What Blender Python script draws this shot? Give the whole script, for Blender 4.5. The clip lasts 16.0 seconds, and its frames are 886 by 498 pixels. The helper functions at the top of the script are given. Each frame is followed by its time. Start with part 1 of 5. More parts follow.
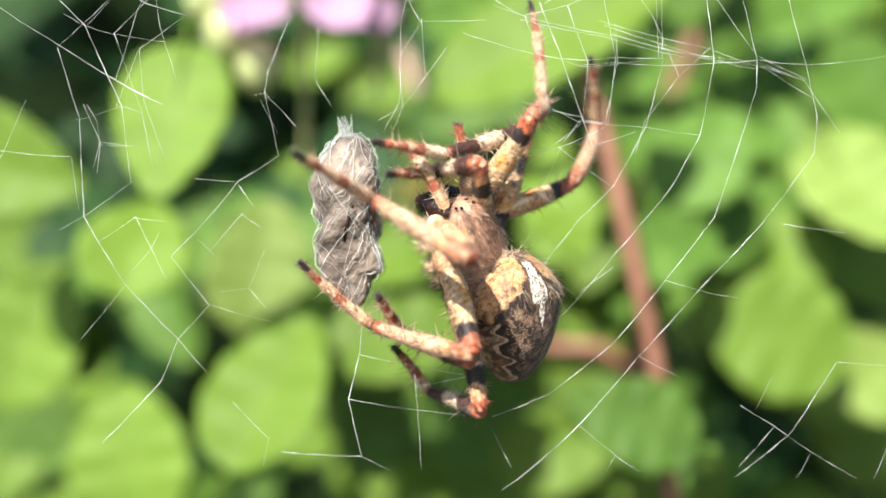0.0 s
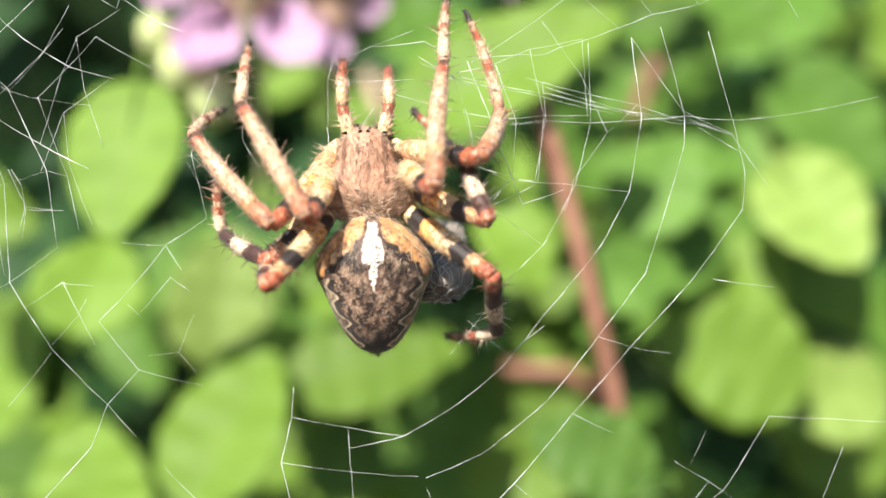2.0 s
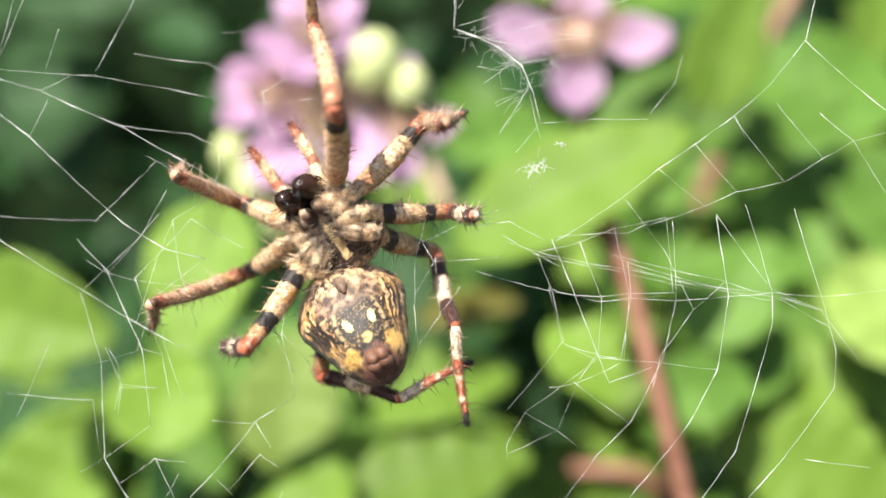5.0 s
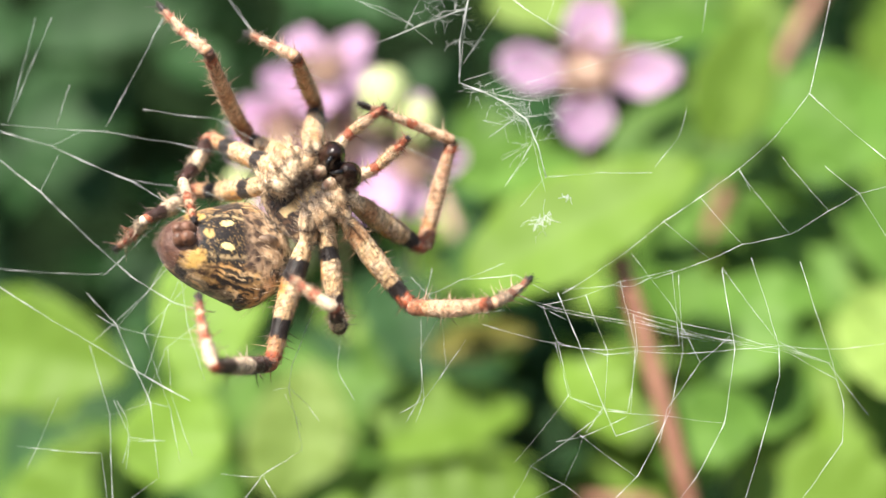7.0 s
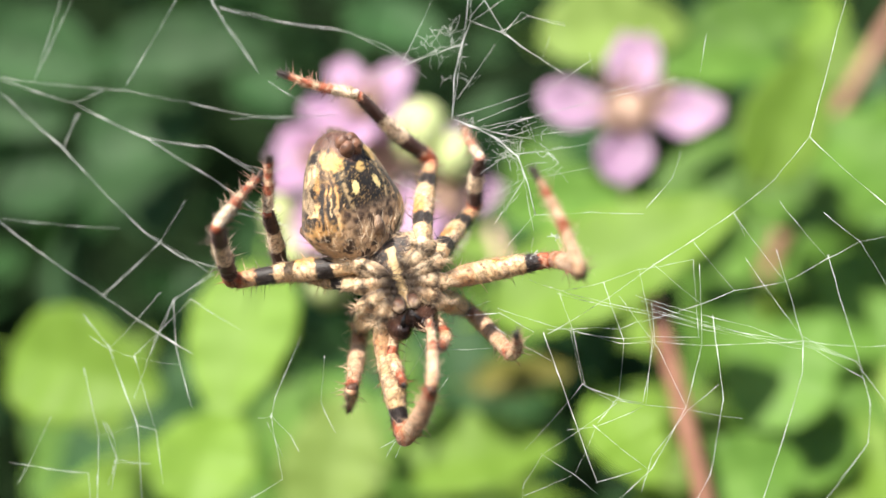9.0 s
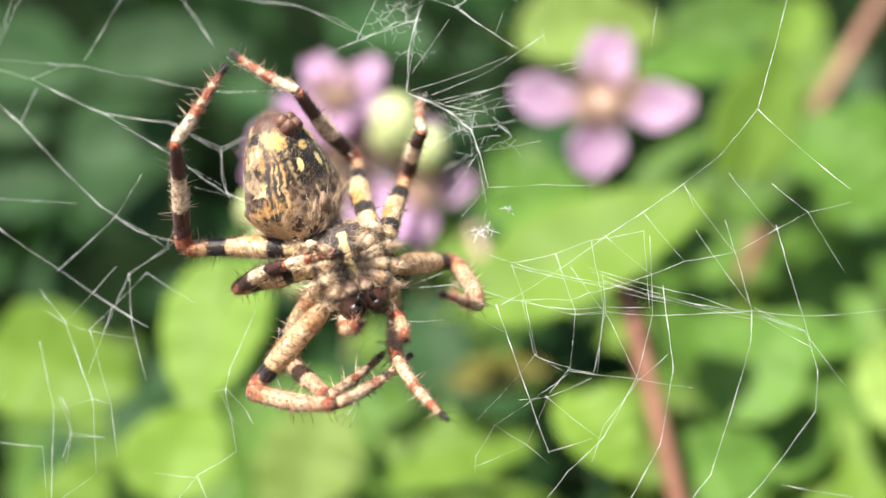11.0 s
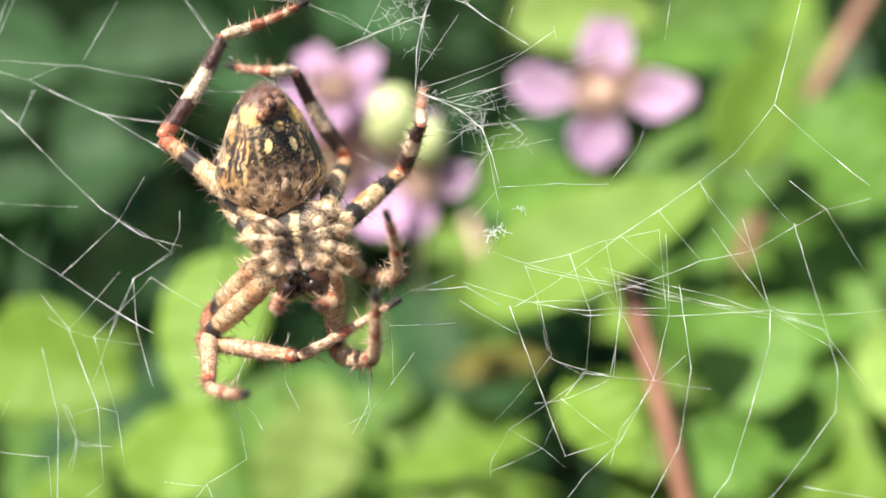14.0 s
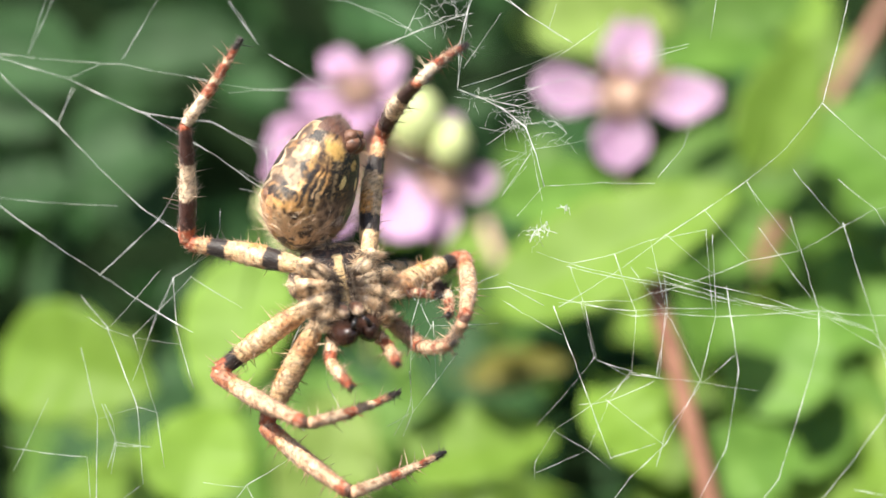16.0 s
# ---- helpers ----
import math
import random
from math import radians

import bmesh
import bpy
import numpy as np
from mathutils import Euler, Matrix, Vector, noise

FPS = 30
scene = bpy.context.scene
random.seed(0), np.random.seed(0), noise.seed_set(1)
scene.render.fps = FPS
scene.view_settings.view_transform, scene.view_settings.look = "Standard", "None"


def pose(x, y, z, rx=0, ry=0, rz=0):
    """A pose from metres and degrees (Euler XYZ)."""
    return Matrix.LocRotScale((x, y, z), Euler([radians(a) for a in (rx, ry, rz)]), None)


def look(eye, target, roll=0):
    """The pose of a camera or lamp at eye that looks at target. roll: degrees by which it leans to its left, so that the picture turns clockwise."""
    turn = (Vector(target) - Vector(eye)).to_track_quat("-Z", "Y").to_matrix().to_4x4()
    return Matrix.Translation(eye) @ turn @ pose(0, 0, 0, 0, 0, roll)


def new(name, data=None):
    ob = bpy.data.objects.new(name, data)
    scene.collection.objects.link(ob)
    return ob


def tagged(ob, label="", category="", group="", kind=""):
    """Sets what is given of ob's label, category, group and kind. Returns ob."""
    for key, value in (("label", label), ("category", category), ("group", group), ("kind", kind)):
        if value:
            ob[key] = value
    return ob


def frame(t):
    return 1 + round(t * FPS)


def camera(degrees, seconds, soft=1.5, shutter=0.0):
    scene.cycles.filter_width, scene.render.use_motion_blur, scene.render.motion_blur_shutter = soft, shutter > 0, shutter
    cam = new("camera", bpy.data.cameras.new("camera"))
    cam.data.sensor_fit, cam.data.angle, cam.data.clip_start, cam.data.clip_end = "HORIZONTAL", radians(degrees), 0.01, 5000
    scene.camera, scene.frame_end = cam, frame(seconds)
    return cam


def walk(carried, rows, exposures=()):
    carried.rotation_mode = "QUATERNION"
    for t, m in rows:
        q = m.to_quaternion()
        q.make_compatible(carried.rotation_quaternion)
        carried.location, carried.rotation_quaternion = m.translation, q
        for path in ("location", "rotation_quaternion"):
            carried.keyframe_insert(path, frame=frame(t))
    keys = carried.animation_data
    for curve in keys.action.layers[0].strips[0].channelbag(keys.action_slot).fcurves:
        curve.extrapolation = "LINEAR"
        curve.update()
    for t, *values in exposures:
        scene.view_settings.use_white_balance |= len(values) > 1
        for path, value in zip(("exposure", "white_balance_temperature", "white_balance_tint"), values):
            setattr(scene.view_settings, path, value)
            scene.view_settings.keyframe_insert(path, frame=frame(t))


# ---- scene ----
from mathutils import Quaternion

cam = camera(50, 16.0, soft=1.5)
cam.data.dof.use_dof = True
cam.data.dof.focus_distance = 0.0607
cam.data.dof.aperture_fstop = 14.5
walk(cam, [
    (0.0, look((-0.00419, -0.06273, -0.00959), (-0.00463, -0.00277, -0.01187), 0.19)),
    (0.5, look((-0.00326, -0.06223, -0.00922), (-0.00323, -0.00228, -0.01152), 0.07)),
    (1.0, look((-0.00343, -0.06243, -0.00831), (-0.00318, -0.00248, -0.01061), 0.09)),
    (1.5, look((-0.00171, -0.06210, -0.00788), (-0.00114, -0.00214, -0.01006), -0.45)),
    (2.0, look((-0.00087, -0.06233, -0.00629), (-0.00015, -0.00236, -0.00802), -0.67)),
    (2.5, look((-0.00153, -0.06165, -0.00410), (-0.00093, -0.00167, -0.00551), -0.77)),
    (3.0, look((-0.00137, -0.06145, -0.00282), (-0.00114, -0.00145, -0.00331), -1.20)),
    (3.5, look((-0.00232, -0.06161, -0.00152), (-0.00321, -0.00162, -0.00105), -1.17)),
    (4.0, look((-0.00388, -0.06216, -0.00049), (-0.00580, -0.00221, 0.00077), -1.41)),
    (6.5, look((-0.00111, -0.06314, 0.00335), (-0.00425, -0.00328, 0.00609), -0.45)),
    (7.0, look((-0.00238, -0.06323, 0.00370), (-0.00574, -0.00342, 0.00696), -1.07)),
    (7.5, look((-0.00226, -0.06330, 0.00574), (-0.00495, -0.00348, 0.00948), -0.47)),
    (8.0, look((0.00016, -0.06331, 0.00497), (-0.00305, -0.00361, 0.01012), 0.25)),
    (8.5, look((0.00075, -0.06346, 0.00470), (-0.00327, -0.00391, 0.01081), -0.99)),
    (9.0, look((0.00327, -0.06242, 0.00402), (-0.00470, -0.00317, 0.00922), 1.17)),
    (11.5, look((0.00582, -0.06224, 0.00132), (-0.00155, -0.00300, 0.00735), 1.11)),
    (12.0, look((0.00276, -0.06243, 0.00149), (-0.00512, -0.00324, 0.00735), 0.72)),
    (12.5, look((0.00287, -0.06295, 0.00451), (-0.00488, -0.00370, 0.01002), 0.98)),
    (13.0, look((0.00197, -0.06220, 0.00399), (-0.00483, -0.00280, 0.00900), 1.26)),
    (13.5, look((0.00483, -0.06141, 0.00272), (-0.00166, -0.00196, 0.00757), 0.55)),
    (14.0, look((0.00419, -0.06131, 0.00257), (-0.00255, -0.00190, 0.00763), 0.38)),
    (14.5, look((0.00307, -0.06153, 0.00418), (-0.00409, -0.00218, 0.00933), 0.30)),
    (15.0, look((0.00090, -0.06159, 0.00289), (-0.00599, -0.00221, 0.00802), 0.53)),
    (15.5, look((0.00085, -0.06082, 0.00216), (-0.00610, -0.00146, 0.00745), 0.56)),
    (16.0, look((0.00185, -0.06102, 0.00219), (-0.00534, -0.00170, 0.00761), 0.54)),
])

# ---- light ----
world = bpy.data.worlds.new("sky")
scene.world = world
world.use_nodes = True
_n = world.node_tree.nodes
_sky = _n.new("ShaderNodeTexSky")
_sky.sky_type = "NISHITA"
_sky.sun_disc = False
_sky.sun_elevation = radians(42)
_sky.sun_rotation = radians(204)
world.node_tree.links.new(_sky.outputs[0], _n["Background"].inputs[0])
_n["Background"].inputs[1].default_value = 0.072
sun_data = bpy.data.lights.new("sun", "SUN")
sun_data.energy = 4.1
sun_data.angle = radians(0.5)
sun_data.color = (1.0, 0.94, 0.835)
sun = new("sun", sun_data)
sun.matrix_world = look((-0.85, -1.9, 1.85), (0, 0, 0))
scene.view_settings.exposure = 1.30

MM = 0.001


# ---- materials ----
def shader(name):
    m = bpy.data.materials.new(name)
    m.use_nodes = True
    return m, m.node_tree.nodes, m.node_tree.links, m.node_tree.nodes["Principled BSDF"]


def noise_node(nodes, links, scale, detail=4.0):
    co = nodes.new("ShaderNodeTexCoord")
    n = nodes.new("ShaderNodeTexNoise")
    n.inputs["Scale"].default_value, n.inputs["Detail"].default_value = scale, detail
    links.new(co.outputs["Object"], n.inputs["Vector"])
    return n


def ramp_node(nodes, links, source, stops):
    r = nodes.new("ShaderNodeValToRGB")
    while len(r.color_ramp.elements) < len(stops):
        r.color_ramp.elements.new(0.5)
    for e, (at, colour) in zip(r.color_ramp.elements, stops):
        e.position, e.color = at, (*colour, 1)
    links.new(source, r.inputs[0])
    return r


def bump_node(nodes, links, bsdf, source, strength, distance):
    b = nodes.new("ShaderNodeBump")
    b.inputs["Strength"].default_value, b.inputs["Distance"].default_value = strength, distance
    links.new(source, b.inputs["Height"])
    links.new(b.outputs[0], bsdf.inputs["Normal"])


def mixed(name, low, high, scale, rough=0.6, bump=0.3, distance=0.0002, sheen=0.0):
    """A surface that wavers between two colours at two scales."""
    m, nodes, links, bsdf = shader(name)
    n = noise_node(nodes, links, scale)
    r = ramp_node(nodes, links, n.outputs[0], [(0.3, low), (0.7, high)])
    links.new(r.outputs[0], bsdf.inputs["Base Color"])
    fine = noise_node(nodes, links, scale * 7, 3)
    bump_node(nodes, links, bsdf, fine.outputs[0], bump, distance)
    bsdf.inputs["Roughness"].default_value = rough
    bsdf.inputs["Sheen Weight"].default_value = sheen
    return m


def hide(name, rough, scale, bump, grain=1.0):
    """Spider skin: the mesh's own colour pattern, broken by fine speckles and grain."""
    m, nodes, links, bsdf = shader(name)
    tint = nodes.new("ShaderNodeAttribute")
    tint.attribute_name = "pattern"
    n = noise_node(nodes, links, scale, 5)
    r = ramp_node(nodes, links, n.outputs[0], [(0.34, (0.52, 0.44, 0.38)), (0.43, (1.08, 1.05, 1.02)), (0.66, (1.28, 1.26, 1.24))])
    mul = nodes.new("ShaderNodeMix")
    mul.data_type, mul.blend_type = "RGBA", "MULTIPLY"
    mul.inputs[0].default_value = grain
    links.new(tint.outputs["Color"], mul.inputs[6])
    links.new(r.outputs[0], mul.inputs[7])
    blotch = ramp_node(nodes, links, noise_node(nodes, links, scale * 0.3, 3).outputs[0], [(0.36, (0.55, 0.46, 0.4)), (0.56, (1.0, 1.0, 1.0))])
    wide = nodes.new("ShaderNodeMix")
    wide.data_type, wide.blend_type = "RGBA", "MULTIPLY"
    wide.inputs[0].default_value = 0.35 * grain
    links.new(mul.outputs[2], wide.inputs[6])
    links.new(blotch.outputs[0], wide.inputs[7])
    links.new(wide.outputs[2], bsdf.inputs["Base Color"])
    fine = noise_node(nodes, links, scale * 3, 3)
    bump_node(nodes, links, bsdf, fine.outputs[0], bump, 0.00012)
    bsdf.inputs["Roughness"].default_value = rough
    bsdf.inputs["Sheen Weight"].default_value = 0.15
    bsdf.inputs["Subsurface Weight"].default_value = 0.0
    return m


def leafy(name, dark, light, through_colour, mix, gloss=0.2):
    """A leaf blade: mottled green, waxy, letting light through."""
    m, nodes, links, bsdf = shader(name)
    n = noise_node(nodes, links, 160)
    r = ramp_node(nodes, links, n.outputs[0], [(0.3, dark), (0.7, light)])
    info = nodes.new("ShaderNodeObjectInfo")
    vary = nodes.new("ShaderNodeHueSaturation")
    span = nodes.new("ShaderNodeMapRange")
    span.inputs["To Min"].default_value, span.inputs["To Max"].default_value = 0.75, 1.2
    links.new(info.outputs["Random"], span.inputs["Value"])
    links.new(span.outputs[0], vary.inputs["Value"])
    links.new(r.outputs[0], vary.inputs["Color"])
    links.new(vary.outputs[0], bsdf.inputs["Base Color"])
    bsdf.inputs["Roughness"].default_value = 0.52
    bsdf.inputs["Specular IOR Level"].default_value = gloss
    bump_node(nodes, links, bsdf, noise_node(nodes, links, 900).outputs[0], 0.25, 0.0003)
    trans = nodes.new("ShaderNodeBsdfTranslucent")
    trans.inputs[0].default_value = (*through_colour, 1)
    both = nodes.new("ShaderNodeMixShader")
    both.inputs[0].default_value = mix
    links.new(bsdf.outputs[0], both.inputs[1])
    links.new(trans.outputs[0], both.inputs[2])
    links.new(both.outputs[0], nodes["Material Output"].inputs["Surface"])
    return m


SKIN = hide("spider_skin", 0.42, 3400, 0.5)
FUR = hide("spider_fur", 0.5, 1500, 0.3, 0.4)
SHIELD = hide("spider_shield", 0.5, 3000, 0.4, 0.4)
EYE = mixed("eye_black", (0.006, 0.005, 0.005), (0.012, 0.01, 0.01), 900, 0.12, 0.0)
FANG = mixed("fang_brown", (0.007, 0.005, 0.004), (0.055, 0.022, 0.014), 500, 0.24, 0.5)
SILK = mixed("silk", (0.34, 0.37, 0.35), (0.88, 0.9, 0.88), 660, 0.32, 0.0)
WRAP = mixed("silk_wrap", (0.018, 0.009, 0.006), (0.36, 0.29, 0.235), 340, 0.6, 0.8, 0.0003, 0.2)
FRESH = leafy("leaf_fresh", (0.125, 0.22, 0.025), (0.168, 0.28, 0.042), (0.3, 0.48, 0.05), 0.3)
MID = leafy("leaf_mid", (0.072, 0.158, 0.022), (0.122, 0.238, 0.04), (0.2, 0.36, 0.04), 0.25)
# dark mature leaf green with the hedge's shade put into its colour
SHADE_GREEN = leafy("leaf_shade_green", (0.018, 0.051, 0.016), (0.038, 0.096, 0.031), (0.045, 0.13, 0.025), 0.2, 0.12)
PALE = leafy("leaf_pale", (0.2, 0.3, 0.06), (0.28, 0.4, 0.1), (0.3, 0.45, 0.1), 0.3)
OLIVE = leafy("leaf_olive", (0.12, 0.12, 0.02), (0.22, 0.2, 0.04), (0.3, 0.3, 0.05), 0.25)
PETAL = leafy("petal_pink", (0.64, 0.43, 0.62), (0.75, 0.56, 0.73), (0.8, 0.52, 0.78), 0.3)
STAMEN = mixed("stamen_buff", (0.42, 0.27, 0.2), (0.6, 0.43, 0.33), 900, 0.7)
SEPAL = mixed("sepal_green", (0.38, 0.46, 0.18), (0.56, 0.6, 0.3), 600, 0.6)
CANE = mixed("cane_russet", (0.2, 0.085, 0.055), (0.36, 0.18, 0.12), 260, 0.55)
# near-black green that stands for shade between the hedge leaves
HEDGE_SHADE = mixed("hedge_shade", (0.007, 0.014, 0.006), (0.02, 0.041, 0.015), 18, 0.9, 0.8, 0.02)
HEDGE_SHADE.node_tree.nodes["Principled BSDF"].inputs["Specular IOR Level"].default_value = 0.05
SOIL = mixed("soil", (0.03, 0.022, 0.014), (0.07, 0.05, 0.03), 9, 0.95, 0.8, 0.02)


# ---- shape helpers ----
def part(name, bm, material, parent, label=""):
    """Links a bmesh, drawn in millimetres, as one mesh object under a thing or a part."""
    bmesh.ops.scale(bm, vec=(MM, MM, MM), verts=bm.verts)
    me = bpy.data.meshes.new(name)
    bm.to_mesh(me)
    bm.free()
    me.materials.append(material)
    for p in me.polygons:
        p.use_smooth = True
    ob = new(name, me)
    ob.parent = parent
    return tagged(ob, label)


def tube(bm, pts, radii, sides=6):
    """A round tube through points, with its own radius at each."""
    pts = [Vector(p) for p in pts]
    rings = []
    side = None
    for i, p in enumerate(pts):
        way = (pts[min(i + 1, len(pts) - 1)] - pts[max(i - 1, 0)]).normalized()
        if side is None:
            side = way.orthogonal().normalized()
        side = (side - way * side.dot(way)).normalized()
        other = way.cross(side)
        r = radii[i] if hasattr(radii, "__len__") else radii
        rings.append([bm.verts.new(p + (side * math.cos(a) + other * math.sin(a)) * r) for a in [2 * math.pi * k / sides for k in range(sides)]])
    for a, b in zip(rings, rings[1:]):
        for k in range(sides):
            bm.faces.new((a[k], a[(k + 1) % sides], b[(k + 1) % sides], b[k]))
    bm.faces.new(rings[0][::-1])
    bm.faces.new(rings[-1])
    return rings


def spike(bm, at, way, length, width):
    """One hair or bristle: a thin three-sided cone."""
    way = way.normalized()
    s = way.orthogonal().normalized()
    o = way.cross(s)
    foot = [bm.verts.new(at + (s * math.cos(a) + o * math.sin(a)) * width) for a in (0, 2.1, 4.2)]
    tip = bm.verts.new(at + way * length)
    for k in range(3):
        bm.faces.new((foot[k], foot[(k + 1) % 3], tip))


def paint(ob, colour_at, scale=1000.0):
    """Gives the mesh its colour pattern, point by point, from a function of the place in millimetres."""
    me = ob.data
    layer = me.color_attributes.new("pattern", "FLOAT_COLOR", "POINT")
    for v, c in zip(me.vertices, layer.data):
        c.color = (*colour_at(v.co * scale), 1)
    return ob


def blend(a, b, k):
    k = max(0.0, min(1.0, k))
    return tuple(x + (y - x) * k for x, y in zip(a, b))


def step(lo, hi, x):
    k = max(0.0, min(1.0, (x - lo) / (hi - lo)))
    return k * k * (3 - 2 * k)


def rough(p, scale):
    return noise.noise(Vector(p) * scale)


# ---- the spider ----
CREAM, TAN, BUFF = (0.78, 0.59, 0.4), (0.57, 0.33, 0.16), (0.72, 0.52, 0.29)
RUST, UMBER, INK = (0.42, 0.1, 0.04), (0.085, 0.035, 0.02), (0.016, 0.01, 0.009)
ORANGE, IVORY, ROSE = (0.66, 0.34, 0.09), (0.8, 0.67, 0.5), (0.58, 0.37, 0.23)
DUST = (0.66, 0.46, 0.31)


def body_shell(profile, rings, sides):
    """A closed shell along y; profile(v) gives y, half width, height above, depth below and lift at v from 0 to 1."""
    bm = bmesh.new()
    rows = []
    for i in range(1, rings):
        y, w, up, down, lift = profile(i / rings)
        row = []
        for k in range(sides):
            a = 2 * math.pi * k / sides
            s, c = math.sin(a), math.cos(a)
            row.append(bm.verts.new((w * c, y, lift + (up if s > 0 else down) * s)))
        rows.append(row)
    for a, b in zip(rows, rows[1:]):
        for k in range(sides):
            bm.faces.new((a[k], b[k], b[(k + 1) % sides], a[(k + 1) % sides]))
    for row, v, flip in ((rows[0], 0.0, False), (rows[-1], 1.0, True)):
        y, w, up, down, lift = profile(v)
        tip = bm.verts.new((0, y, lift))
        for k in range(sides):
            f = (tip, row[k], row[(k + 1) % sides])
            bm.faces.new(f[::-1] if flip else f)
    bmesh.ops.recalc_face_normals(bm, faces=bm.faces[:])
    return bm


def carapace_profile(v):
    y = 3.2 - 6.2 * (1 - math.cos(math.pi * v)) / 2
    s = (3.2 - y) / 6.2
    broad = 1.85 + 1.35 * step(0.32, 0.58, s)
    edge = max(0.0, 1 - abs(2 * s - 1) ** 3.2) ** 0.5
    return y, broad * edge, (1.7 - 0.1 * s) * edge, 1.0 * edge, 0.0


def carapace_colour(p):
    s = (3.2 - p.y) / 6.2
    n1, n2, n3 = rough(p, 0.9), rough(p, 2.2), rough(p, 5.0)
    x = abs(p.x)
    if p.z > -0.1:
        head = step(1.9, 1.5, x) * step(0.72, 0.6, s)
        c = blend((0.2, 0.115, 0.07), (0.38, 0.23, 0.15), 0.5 + 1.3 * n2)
        c = blend(c, blend((0.44, 0.21, 0.125), (0.58, 0.32, 0.21), 0.5 + n3), head)
        from_whorl = math.hypot(x, p.y + 1.7)
        strand = rough((13.0 * math.atan2(p.y + 1.7, p.x), 1.3 * from_whorl, p.z * 0.4), 1.9)
        c = blend(c, (0.14, 0.065, 0.04), 0.26 * step(0.05, 0.35, strand))
        c = blend(c, (0.66, 0.45, 0.33), 0.3 * step(0.05, 0.35, -strand))
        if abs(x - 1.25 - 0.55 * (s - 0.2)) < 0.16 and s < 0.6:
            c = blend(c, UMBER, 0.6)
        c = blend(c, (0.06, 0.025, 0.015), 0.9 * step(0.5, 0.15, math.hypot(x * 0.8, p.y + 1.9)))
        return c
    c = blend((0.05, 0.028, 0.018), (0.46, 0.32, 0.19), 0.25 + 1.6 * n2 + 0.8 * n3)
    if x < 0.3 + 0.12 * n3 and -2.2 < p.y < 1.9:
        c = blend((0.74, 0.55, 0.29), (0.5, 0.32, 0.15), 0.3 + n3)
    elif x < 1.3 + 0.2 * n2 and -2.6 < p.y < 2.3:
        c = blend(INK, (0.12, 0.065, 0.04), 0.2 + 1.5 * n3)
    return c


def abdomen_profile(v):
    y = 4.4 - 9.0 * (1 - math.cos(math.pi * v)) / 2
    s = (4.4 - y) / 9.0
    edge = max(0.0, 1 - abs(2 * s - 1) ** (3.0 - 0.1 * step(0.45, 0.9, s))) ** 0.5
    width = 2.85 + 0.92 * math.exp(-((s - 0.35) / 0.2) ** 2) - 0.55 * step(0.55, 1.0, s)
    return y, width * edge, (2.85 - 0.6 * step(0.45, 1.0, s)) * edge, (2.4 - 0.3 * step(0.5, 1.0, s)) * edge, 0.15


def mark_width(s):
    """Half width of the white mark on the back."""
    if s < 0.2:
        return 0.28 + 0.36 * step(0.03, 0.2, s)
    return 0.64 - 0.42 * step(0.26, 0.33, s) - 0.17 * step(0.36, 0.47, s)


